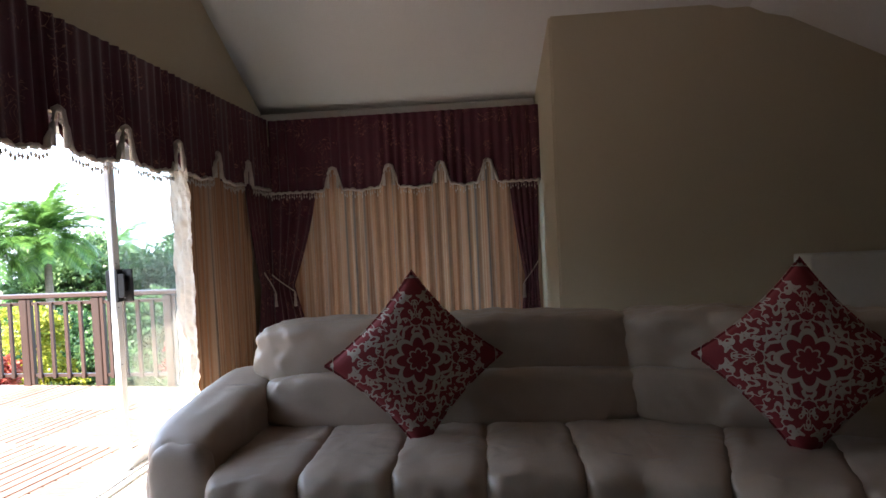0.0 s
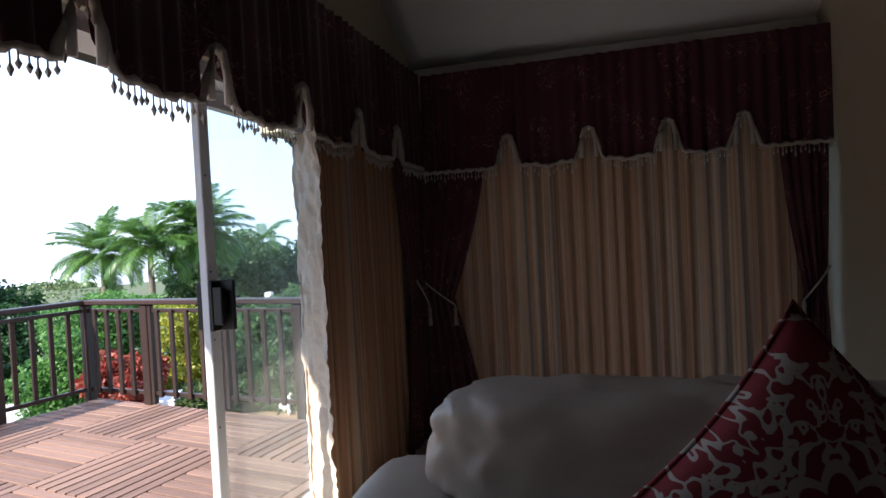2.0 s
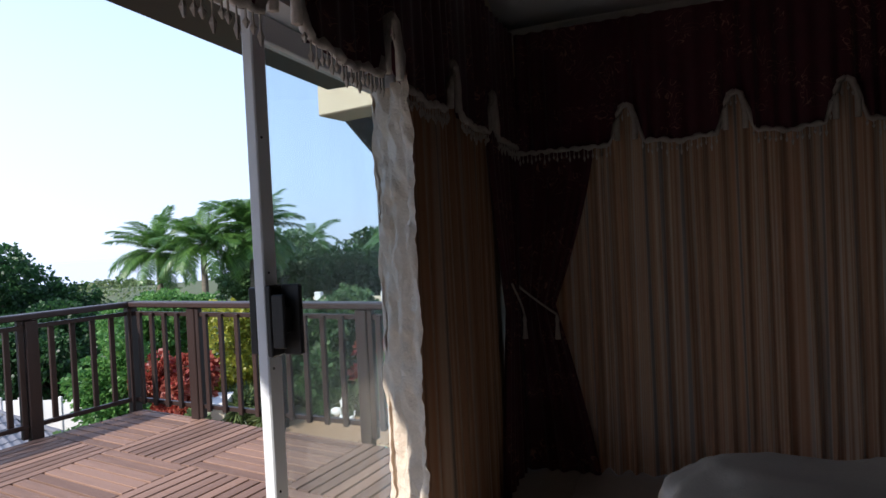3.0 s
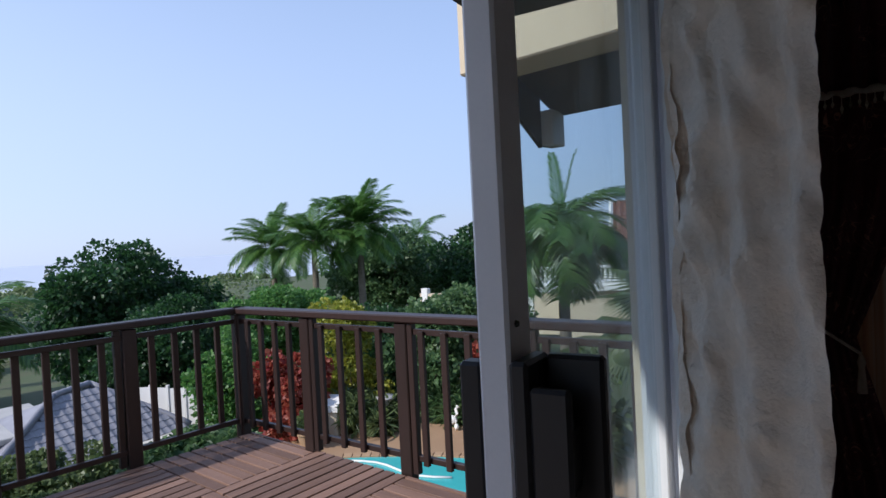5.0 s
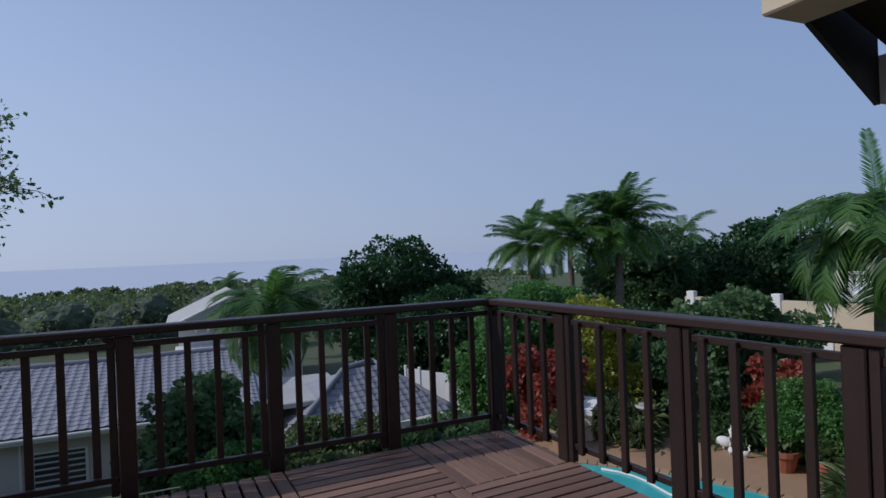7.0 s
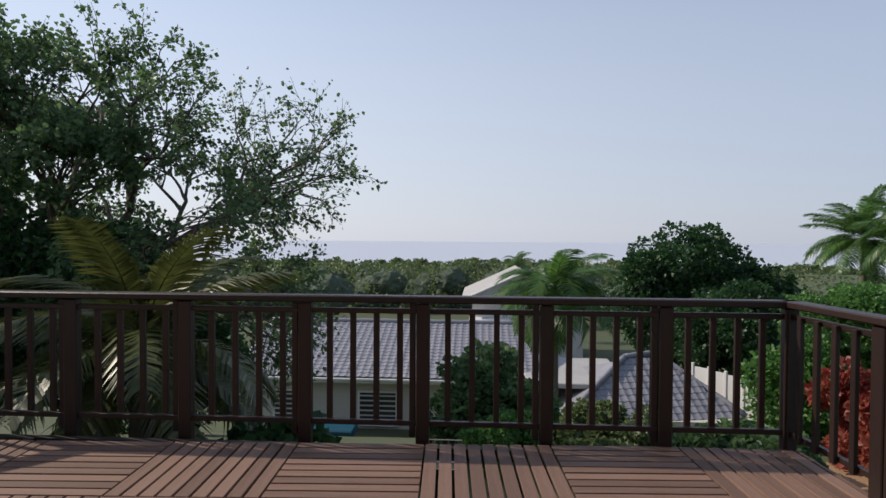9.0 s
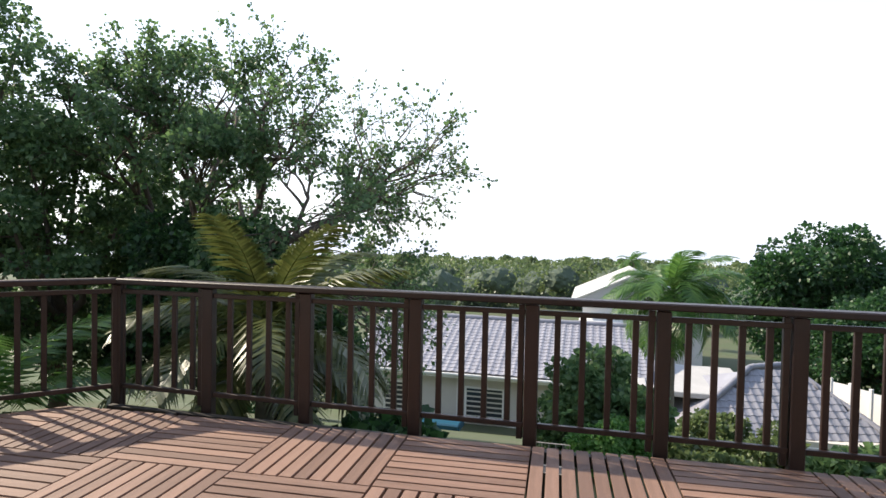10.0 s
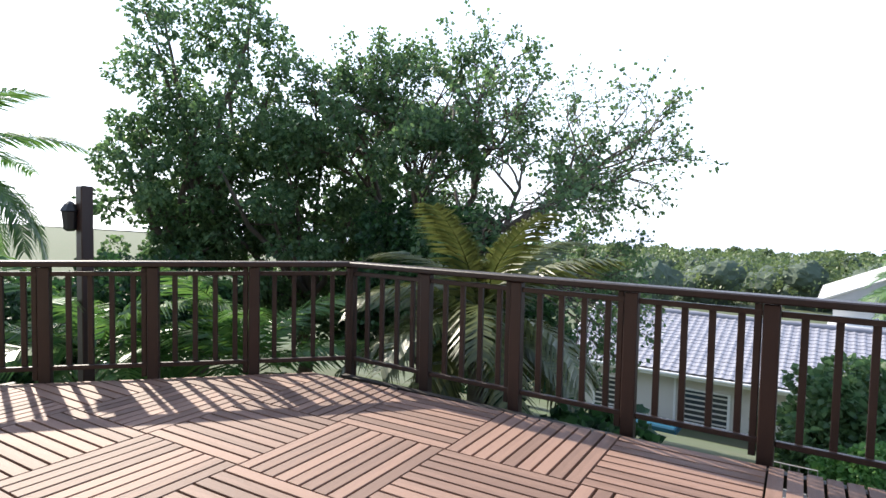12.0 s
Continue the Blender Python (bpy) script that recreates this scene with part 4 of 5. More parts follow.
def frond_mesh(length, pairs, arch, leaflet, mat, seed, droop=0.8):
    """One feather frond along +x: an arched rib with paired leaflets that droop."""
    rs = random.Random(seed)
    verts, faces = [], []
    rib = []
    for i in range(17):
        t = i / 16
        ang = 0.35 - arch * t
        rib.append((t, ang))
    pts = [Vector((0, 0, 0))]
    for t, ang in rib[1:]:
        pts.append(pts[-1] + Vector((math.cos(ang), 0, math.sin(ang))) * length / 16)

    def at(t):
        k = min(15.999, t * 16)
        i = int(k)
        return pts[i].lerp(pts[i + 1], k - i), (pts[i + 1] - pts[i]).normalized()
    for i in range(16):
        w0, w1 = 0.022 * length / 2.5 * (1 - i / 17), 0.022 * length / 2.5 * (1 - (i + 1) / 17)
        k = len(verts)
        verts += [pts[i] + Vector((0, w0, 0)), pts[i] - Vector((0, w0, 0)), pts[i] - Vector((0, 0, w0)), pts[i + 1] + Vector((0, w1, 0)), pts[i + 1] - Vector((0, w1, 0)), pts[i + 1] - Vector((0, 0, w1))]
        faces += [(k, k + 1, k + 4, k + 3), (k + 1, k + 2, k + 5, k + 4), (k + 2, k, k + 3, k + 5)]
    for j in range(pairs):
        t = 0.14 + 0.86 * j / (pairs - 1)
        o, d = at(t)
        ln = leaflet * (0.35 + 0.65 * math.sin(math.pi * min(1.0, 0.12 + 0.86 * t)) ** 0.7) * rs.uniform(0.85, 1.12)
        for side in (-1, 1):
            out = (Vector((0, side, 0)) + d * 0.75 + Vector((0, 0, rs.uniform(-0.1, 0.35)))).normalized()
            w = 0.020 * length / 2.5 + 0.006
            m1 = o + out * ln * 0.5 - Vector((0, 0, ln * 0.10 * droop))
            tip = o + out * ln * 0.92 - Vector((0, 0, ln * 0.55 * droop))
            k = len(verts)
            dv = d * w
            verts += [o - dv * 0.6, o + dv * 0.6, m1 + dv, m1 - dv, tip]
            faces += [(k, k + 1, k + 2, k + 3), (k + 3, k + 2, k + 4)]
    return mesh_of("frond", verts, faces, mat)


def palm(label, base, crown_z, length, count, mat, seed, trunk=0.13, pairs=44, leaflet=0.55, up=0.9, spear=0.0, arch=1.5, lean=(0, 0)):
    t = thing("palm_tree", label, "palm", pose(*base))
    h = crown_z - base[2]
    bm = bmesh.new()
    n = 14
    path = [(lean[0] * (i / n) ** 2, lean[1] * (i / n) ** 2, h * i / n - (0.3 if i == 0 else 0)) for i in range(n + 1)]
    add_tube(bm, path, [trunk * (1.25 - 0.45 * i / n) * (1.06 if i % 2 else 1) for i in range(n + 1)], 10)
    part("trunk", bm, M_palmbark, t, smooth=True)
    rs = random.Random(seed)
    kinds = [frond_mesh(length, pairs, arch * a, leaflet, mat, seed + i) for i, a in enumerate((0.8, 1.05, 1.3))]
    for i in range(count):
        az = i * 137.5 + rs.uniform(-12, 12)
        el = up * (82 - 105 * (i / count)) + rs.uniform(-8, 8)
        part("frond", kinds[i % 3], parent=t, m=pose(lean[0], lean[1], h - 0.02 * i / count, 0, 0, az) @ pose(0, 0, 0, 0, -el + 15, 0) @ pose(0, 0, 0, rs.uniform(-20, 20), 0, 0))
    if spear:
        s = frond_mesh(spear, 40, 0.25, leaflet * 0.45, M_leaf_lit, seed + 9, 0.1)
        part("spear_frond", s, parent=t, m=pose(lean[0], lean[1], h, 0, -64, 20))
        part("spear_frond", s, parent=t, m=pose(lean[0], lean[1], h, 0, -66, 140))
    # dry sheaths under the crown
    bm = bmesh.new()
    for i in range(9):
        a = i * 0.7
        add_tube(bm, [(lean[0], lean[1], h - 0.1), (lean[0] + 0.25 * math.cos(a), lean[1] + 0.25 * math.sin(a), h - 0.25), (lean[0] + 0.32 * math.cos(a), lean[1] + 0.32 * math.sin(a), h - 0.6)], [0.05, 0.03, 0.01], 5)
    part("dry_sheath", bm, M_palmbark, t, "dry brown sheaths")
    return t


def fan_palm(label, base, crown_z, r, count, mat, seed):
    t = thing("fan_palm", label, "palm", pose(*base))
    h = crown_z - base[2]
    bm = add_tube(bmesh.new(), [(0, 0, -0.2), (0, 0, h * 0.5), (0, 0, h)], [0.16, 0.14, 0.12], 9)
    part("trunk", bm, M_palmbark, t, smooth=True)
    verts, faces = [], []
    stalk = r * 0.9
    w = 0.012
    verts += [Vector((0, -w, 0)), Vector((0, w, 0)), Vector((stalk, w, 0.0)), Vector((stalk, -w, 0.0))]
    faces.append((0, 1, 2, 3))
    for i in range(34):
        a = radians(-125 + 250 * i / 33)
        d = Vector((math.cos(a), math.sin(a), 0))
        s = Vector((-math.sin(a), math.cos(a), 0))
        o = Vector((stalk, 0, 0))
        ln = r * (0.8 + 0.2 * math.cos(a))
        k = len(verts)
        m1 = o + d * ln * 0.55 + Vector((0, 0, 0.03))
        tip = o + d * ln + Vector((0, 0, -0.28 * ln))
        verts += [o, m1 + s * 0.034 * r / 0.9, tip, m1 - s * 0.034 * r / 0.9, m1 + Vector((0, 0, 0.025))]
        faces += [(k, k + 1, k + 4), (k, k + 4, k + 3), (k + 1, k + 2, k + 4), (k + 4, k + 2, k + 3)]
    me = mesh_of("fan_leaf", verts, faces, mat)
    rs = random.Random(seed)
    for i in range(count):
        part("fan_leaf", me, parent=t, m=pose(0, 0, h, 0, 0, i * 137.5) @ pose(0, 0, 0, 0, -(62 - 95 * i / count) + rs.uniform(-6, 6), 0) @ pose(0, 0, 0, rs.uniform(-15, 15), 0, 0))
    return t


def bare_tree():
    """The wide half-bare tree: heavy limbs dividing into fine twigs with small tufts of leaves."""
    base = Vector((-5.9, -9.0, ground_z(-5.9, -9.0)))
    t = thing("spreading_tree", "wide half-bare tree with dark limbs and small tufts of leaves", "tree", pose(*base) @ Matrix.Diagonal((1.0, 1.0, 1.02, 1)))
    rs = random.Random(11)
    bm = bmesh.new()
    tips, dirs = [], []

    def grow(p_, d, ln, r, depth):
        steps = 4
        pts = [p_]
        for i in range(steps):
            d = (d + Vector((rs.uniform(-1, 1), rs.uniform(-1, 1), rs.uniform(-0.7, 0.7))) * 0.19).normalized()
            pts.append(pts[-1] + d * ln / steps)
        add_tube(bm, pts, [r * (1 - 0.4 * i / steps) for i in range(steps + 1)], 6 if depth > 2 else 4, False)
        if depth <= 1:
            for q in pts[1:]:
                tips.append(q)
                dirs.append(d)
        if depth == 0:
            return
        for k in range(rs.choice((2, 3, 3))):
            nd = (d + Vector((rs.uniform(-1, 1), rs.uniform(-1, 1), rs.uniform(-0.65, 0.6))) * 0.78).normalized()
            grow(pts[-1 if k < 2 else 3], nd, ln * rs.uniform(0.62, 0.84), r * 0.6, depth - 1)

    fork = Vector((0.0, -0.2, 2.9))
    add_tube(bm, [(0, 0, -0.3), (0.1, 0.0, 1.5), fork], [0.26, 0.2, 0.17], 9)
    for d, ln, r in (((-0.4, 1.0, 0.30), 1.8, 0.11), ((-0.2, 0.55, 0.75), 1.5, 0.11), ((0.0, 0.05, 1.0), 1.5, 0.1), ((0.25, -0.5, 0.85), 1.5, 0.1), ((-0.6, 0.3, 0.7), 1.35, 0.09), ((0.5, 0.3, 0.6), 1.2, 0.08),
                     ((-0.3, 1.0, 0.5), 1.6, 0.1), ((-0.35, 1.0, -0.05), 1.5, 0.07), ((0.2, 0.85, 0.1), 1.35, 0.07), ((0.35, -0.9, 0.5), 1.5, 0.09), ((-0.2, -0.6, 0.9), 1.5, 0.09), ((-0.5, 0.9, -0.2), 1.4, 0.06)):
        grow(fork, Vector(d).normalized(), ln, r, 6)
    part("bough", bm, M_bark, t, smooth=True)
    pts, ds = [], []
    for q, d in zip(tips, dirs):
        heavy = 1 if q.y > 2.0 else 3
        for _ in range(rs.randint(1, heavy)):
            pts.append(q + Vector((rs.gauss(0, 0.06), rs.gauss(0, 0.06), rs.gauss(0, 0.05))))
            ds.append(d)
    part("crown", leaf_mesh("crown", pts, ds, np.full(len(pts), 0.085), M_leaf_mid, 5), parent=t)


bare_tree()


def build_trees():
    # the tall dense tree beside it and the dark mass under both
    g = ground_z(-3.2, -13)
    broad_tree("leafy_tree", "tall dense dark green tree with an uneven crown", (-3.1, -13.1, g), (-3.35, -12.95, 3.3), (1.7, 1.5, 3.4), 80, 0.31, 17000, 0.085, M_leaf_mid, 31, 0.22)
    broad_tree("leafy_tree", "leafy green tree with a lower open crown", (-2.75, -13.2, g), (-2.75, -13.2, 1.7), (1.5, 1.5, 2.0), 70, 0.29, 15000, 0.085, M_leaf_mid, 35, 0.18)
    broad_tree("leafy_tree", "dark green tree filling in behind the railing", (-4.6, -11.6, g), (-4.6, -11.3, 1.0), (2.7, 1.7, 2.4), 96, 0.38, 42000, 0.09, M_leaf_mid, 32, 0.2)
    broad_tree("leafy_tree", "dark green tree low behind the palms", (-5.6, -8.2, g), (-5.5, -8.6, 0.0), (2.0, 1.8, 1.7), 50, 0.5, 36000, 0.10, M_leaf_dark, 33, 0.16)
    broad_tree("leafy_tree", "dark green undergrowth tree beyond the deck corner", (-0.8, -11.8, g), (-0.9, -11.8, -0.9), (2.0, 1.2, 1.5), 34, 0.55, 26000, 0.10, M_leaf_dark, 34, 0.16)
    # round dark trees seaward
    broad_tree("round_tree", "dense dark green round-headed tree", (-32.2, 9.8, ground_z(-32, 10)), (-32.2, 9.6, -2.2), (3.6, 4.0, 3.9), 80, 1.1, 32000, 0.24, M_leaf_dark, 41, 0.35)
    broad_tree("round_tree", "dense dark green tree beside the far house", (-33.0, 13.5, ground_z(-33, 13.5)), (-33.0, 13.5, -3.2), (3.2, 3.4, 3.2), 60, 1.0, 22000, 0.24, M_leaf_dark, 42, 0.3)
    broad_tree("round_tree", "dark green tree behind the garden palms", (-24, 24, -4), (-24, 24, -0.6), (3.5, 3.0, 2.6), 60, 1.0, 22000, 0.22, M_leaf_mid, 43, 0.3)
    broad_tree("round_tree", "dark green tree beyond the garden", (-17, 27, -3), (-17, 27, -0.2), (3.2, 3.0, 2.2), 50, 1.0, 18000, 0.22, M_leaf_dark, 44, 0.3)
    broad_tree("round_tree", "bright green round tree beyond the railing corner", (-16.5, 10.4, -4.5), (-16.5, 10.4, -1.5), (2.0, 2.2, 1.5), 40, 0.6, 18000, 0.14, M_leaf_lit, 45, 0.2)
    broad_tree("round_tree", "dark green tree over the white fence", (-24.0, 9.6, -6.5), (-24.0, 9.4, -3.2), (2.4, 2.6, 2.2), 50, 0.8, 18000, 0.18, M_leaf_dark, 46, 0.25)
    # palms
    palm("tall feather palm with a dense drooping crown", (-19.5, 18.2, -3.5), 2.2, 2.9, 46, M_palm, 51, 0.17, pairs=56, leaflet=0.75, arch=1.1, up=0.98)
    palm("feather palm with a pale trunk", (-20.3, 15.6, -3.9), 1.7, 2.5, 34, M_palm, 52, 0.16, pairs=56, leaflet=0.65, arch=1.1, up=0.98)
    palm("feather palm with drooping fronds behind the garden", (-26.6, 17.0, -5.2), 1.4, 2.9, 36, M_palm, 53, 0.17, pairs=56, leaflet=0.7, arch=1.1, up=0.98)
    palm("small feather palm far off", (-27, 31, -4), 1.6, 3.0, 22, M_palm, 54, 0.17, leaflet=0.7)
    palm("large glossy palm with an upright new spear", (-2.7, 10.27, -2.4), 1.5, 2.15, 34, M_palm, 65, 0.13, pairs=64, leaflet=0.66, arch=1.8, spear=1.9, up=0.8)
    palm("slender garden palm with bright leaves", (-12.95, 0.05, ground_z(-12.95, 0.05)), -0.15, 2.0, 34, M_palm, 56, 0.12, pairs=54, leaflet=0.6, arch=1.6, spear=1.1)
    palm("palm beside the lamp post", (0.6, -15.8, -2.4), 2.0, 2.8, 28, M_palm, 57, 0.14, pairs=56, leaflet=0.65)
    palm("yellow-green feather palm close outside the railing", (-1.75, -5.5, -2.4), 0.2, 1.7, 24, M_palm_yellow, 58, 0.12, pairs=64, leaflet=0.42, arch=1.25, up=1.0)
    palm("dark feather palm close outside the cut corner", (-0.5, -7.9, -2.4), -0.55, 1.9, 22, M_palm, 59, 0.12, leaflet=0.45, arch=1.5)
    palm("dark feather palm outside the railing", (0.55, -9.4, -2.4), -0.35, 2.1, 22, M_palm, 60, 0.12, leaflet=0.45, arch=1.4)
    palm("small palm beyond the far house", (-52, 1.4, -9), -0.9, 1.7, 16, M_palm, 62, 0.2, leaflet=0.5)
    fan_palm("fan palm with pale green pleated leaves", (1.25, 6.6, -2.4), -0.1, 0.8, 22, M_leaf_olive, 61)


build_trees()


def build_shrubs():
    z = -2.4
    bush("red-leaved croton bush by the pool garden", (-6.3, 4.4, z), (0.75, 0.75, 0.95), 26, 0.26, 5000, 0.13, M_leaf_red, 71)
    bush("tall yellow-green duranta shrub", (-6.2, 6.2, z), (0.75, 0.8, 1.4), 34, 0.3, 9000, 0.09, M_leaf_yellow, 72)
    bush("dense green hedge behind the pool", (-4.9, 7.6, z), (1.0, 0.9, 1.15), 40, 0.36, 11000, 0.12, M_leaf_mid, 73)
    bush("dense green hedge behind the pool", (-5.4, 9.2, z), (1.4, 1.0, 1.25), 44, 0.4, 12000, 0.12, M_leaf_mid, 74)
    bush("dark green hedge along the garden edge", (-8.2, 8.6, z - 0.4), (1.3, 1.5, 1.2), 44, 0.4, 12000, 0.12, M_leaf_dark, 75)
    bush("red and yellow croton plant", (-3.2, 8.0, z), (0.5, 0.4, 0.85), 18, 0.2, 2200, 0.16, M_leaf_red, 76)
    bush("dense bright green shrub beside the pots", (-2.4, 7.3, z), (0.5, 0.5, 0.75), 26, 0.24, 8000, 0.06, M_leaf_lit, 77)
    bush("dense bright green shrub beside the pots", (-1.6, 7.5, z), (0.5, 0.5, 0.7), 26, 0.24, 8000, 0.06, M_leaf_lit, 78)
    bush("broad-leaved variegated green plant", (-0.75, 7.4, z), (0.55, 0.5, 0.8), 20, 0.22, 1500, 0.26, M_leaf_olive, 79, slim=0.2)
    bush("green shrubs at the garden end", (-7.5, 12.5, z), (2.2, 1.2, 1.0), 40, 0.45, 12000, 0.14, M_leaf_mid, 80)
    bush("green shrub on the slope", (-11.0, 8.0, ground_z(-11, 8)), (1.2, 1.2, 0.9), 34, 0.4, 9000, 0.12, M_leaf_mid, 81)
    bush("bright green shrub beyond the railing corner", (-8.8, 4.5, ground_z(-8.8, 4.5)), (0.65, 0.7, 1.35), 34, 0.4, 10000, 0.11, M_leaf_lit, 82)
    bush("dark green bush below the deck", (-7.3, -1.9, ground_z(-7.3, -1.9)), (1.0, 1.1, 0.95), 36, 0.34, 11000, 0.13, M_leaf_mid, 83)
    bush("bright green conifer shrub below the deck", (-5.7, -1.7, z), (0.5, 0.55, 0.5), 26, 0.2, 7000, 0.08, M_leaf_lit, 84)
    bush("strappy plants beside the pool wall", (-5.0, 5.6, z), (0.9, 0.4, 0.3), 22, 0.18, 2200, 0.3, M_leaf_olive, 85, slim=0.07)
    bush("strappy plants beside the paving", (-3.9, 7.2, z), (0.7, 0.3, 0.3), 20, 0.18, 2000, 0.3, M_leaf_mid, 86, slim=0.07)
    bush("strappy plants in front of the fan palm", (-0.4, 6.1, z), (0.8, 0.5, 0.3), 22, 0.2, 2400, 0.34, M_leaf_olive, 87, slim=0.06)
    bush("low planting on the slope", (-9.0, 0.9, ground_z(-9, 0.9)), (1.6, 1.8, 0.35), 40, 0.28, 9000, 0.12, M_leaf_olive, 88)
    bush("low planting on the slope by the railing corner", (-5.5, 2.2, z), (1.3, 1.0, 0.3), 30, 0.25, 6000, 0.14, M_leaf_mid, 89)
    bush("dark shrub under the palms outside the deck corner", (-1.5, -4.6, z), (0.7, 1.5, 1.0), 36, 0.36, 12000, 0.12, M_leaf_dark, 91)
    bush("dark shrub below the lamp post railing", (0.9, -9.9, z), (1.8, 0.7, 1.0), 36, 0.36, 12000, 0.12, M_leaf_dark, 92)
    bush("dark shrubs beside the neighbouring tiled house", (-12.5, -11.0, ground_z(-12.5, -11.0)), (1.8, 2.0, 1.8), 40, 0.55, 14000, 0.14, M_leaf_dark, 90)


build_shrubs()


def build_far_woods():
    """Rounded treetops of the coastal woods, in ranks down to the sea."""
    rs = np.random.RandomState(5)
    cl = []
    for i in range(520):
        x = -rs.uniform(60, 560)
        y = rs.uniform(-0.75, 0.62) * abs(x) + rs.uniform(-10, 10)
        if -62 < x and -12 < y < 30:
            continue
        r = rs.uniform(2.8, 6.0)
        cl.append((x, y, 1.0 - math.hypot(x, y) * rs.uniform(0.036, 0.06) - r * 0.9, r, 0.85))
    for i in range(60):
        x, y = -rs.uniform(8, 40), rs.uniform(30, 60)
        cl.append((x, y, -1.8 + rs.uniform(-1, 0.8), rs.uniform(1.8, 3.0), 0.85))
    bm = bmesh.new()
    bmesh.ops.create_icosphere(bm, subdivisions=3, radius=1.0)
    ball = np.array([v.co[:] for v in bm.verts])
    tris = np.array([[v.index for v in f_.verts] for f_ in bm.faces])
    bm.free()
    verts, faces = [], []
    for i, (x, y, z, r, q) in enumerate(cl):
        ph = i * 1.7
        b_ = ball * (1 + 0.16 * np.sin(ball[:, 0:1] * 4 + ph) * np.sin(ball[:, 1:2] * 5 + ph) + 0.12 * np.sin(ball[:, 0:1] * 11 + 2 * ph) * np.sin(ball[:, 1:2] * 9 + ball[:, 2:3] * 12 + ph))
        faces.append(tris + len(ball) * i)
        verts.append(b_ * (r * 0.66, r * 0.66, r * 0.66 * q) + (x, y, z))
    core = new("tree_masses", mesh_of("tree_masses", np.concatenate(verts).tolist(), np.concatenate(faces).tolist(), M_woods))
    tagged(core, "rounded hazy treetops of the coastal woodland", "woods", kind="stuff")
    p_, d = clump_points(cl, 260000, 6)
    dist = np.hypot(p_[:, 0], p_[:, 1])
    me = leaf_mesh("woods", p_, d, np.clip(dist * 0.005, 0.3, 1.6), M_leaf_olive, 8, 0.5)
    tagged(new("woods", me), "hazy green coastal woodland in the distance", "woods", kind="stuff")


build_far_woods()


# ---- neighbouring houses ----
def prism(pts, x0, x1):
    """A prism along x with the given (y, z) outline."""
    bm = bmesh.new()
    a = [bm.verts.new((x0, y, z)) for y, z in pts]
    b = [bm.verts.new((x1, y, z)) for y, z in pts]
    bm.faces.new(a)
    bm.faces.new(b[::-1])
    for i in range(len(pts)):
        bm.faces.new((a[i], b[i], b[(i + 1) % len(pts)], a[(i + 1) % len(pts)]))
    bmesh.ops.recalc_face_normals(bm, faces=bm.faces[:])
    return bm


def tile_shape(w, ln, wave=0.028, thick=0.018):
    """One roof tile with a roll: x across, y up the slope."""
    verts, faces = [], []
    n = 6
    for y, lift in ((0.0, thick), (ln, 0.0)):
        for i in range(n + 1):
            s = i / n
            verts.append((w * s, y, lift + wave * max(0.0, math.sin(math.pi * (s * 1.6 - 0.1))) ** 1.2))
    for i in range(n + 1):
        verts.append((w * i / n, 0.0, verts[i][2] - thick))
    for i in range(n):
        faces.append((i, i + 1, n + 2 + i, n + 1 + i))
        faces.append((2 * n + 2 + i, 2 * n + 3 + i, i + 1, i))
    return verts, faces


def tiled_slope(parent, m, width, length, mat, w=0.3, ln=0.33, keep=None, singles=140):
    """Courses of roof tiles on a slope: m puts x along the eave and y up the slope."""
    tv, tf = tile_shape(w, ln * 1.06)
    me = mesh_of("roof_tile", tv, tf, mat, False)
    spots = []
    for r in range(int(length / ln)):
        for c in range(int(width / w)):
            x, y = c * w, r * ln
            if keep is None or keep(x + w / 2, y + ln / 2):
                spots.append((x, y))
    for x, y in spots[:singles]:
        part("roof_tile", me, parent=parent, m=m @ pose(x, y, 0.0))
    verts, faces = [], []
    for x, y in spots[singles:]:
        k = len(verts)
        verts += [(a + x, b + y, c) for a, b, c in tv]
        faces += [tuple(i + k for i in f_) for f_ in tf]
    if verts:
        tagged(part("roof_tiles", mesh_of("roof_tiles", verts, faces, mat), parent=parent, m=m), kind="stuff")


def slope_pose(eave_a, eave_b, up_to):
    """x along the eave from a to b, y up the slope towards up_to."""
    a, b, c = Vector(eave_a), Vector(eave_b), Vector(up_to)
    x = (b - a).normalized()
    y = (c - a) - x * (c - a).dot(x)
    ln = y.length
    y.normalize()
    z = x.cross(y)
    return Matrix(((x.x, y.x, z.x, a.x), (x.y, y.y, z.y, a.y), (x.z, y.z, z.z, a.z), (0, 0, 0, 1))), (b - a).length, ln


def window_part(parent, x, y0, y1, z0, z1, cols=2, shut=True):
    """A window in a wall facing +x: frame, panes, louvres and sill."""
    w = part("window", box(x, x + 0.05, y0 - 0.07, y1 + 0.07, z0 - 0.07, z1 + 0.07, 0.01), M_whitewall, parent)
    n = cols
    for i in range(n):
        a, b = y0 + (y1 - y0) * i / n + 0.02, y0 + (y1 - y0) * (i + 1) / n - 0.02
        part("pane", box(x + 0.045, x + 0.056, a, b, z0, z1), M_glassdark, w)
        if shut:
            for k in range(6):
                zz = z0 + (z1 - z0) * (k + 0.5) / 6
                part("louvre", box(x + 0.058, x + 0.068, a, b, zz - 0.045, zz + 0.015), M_housewall, w)
    part("sill", box(x, x + 0.12, y0 - 0.12, y1 + 0.12, z0 - 0.14, z0 - 0.075, 0.01), M_whitewall, w)
    return w


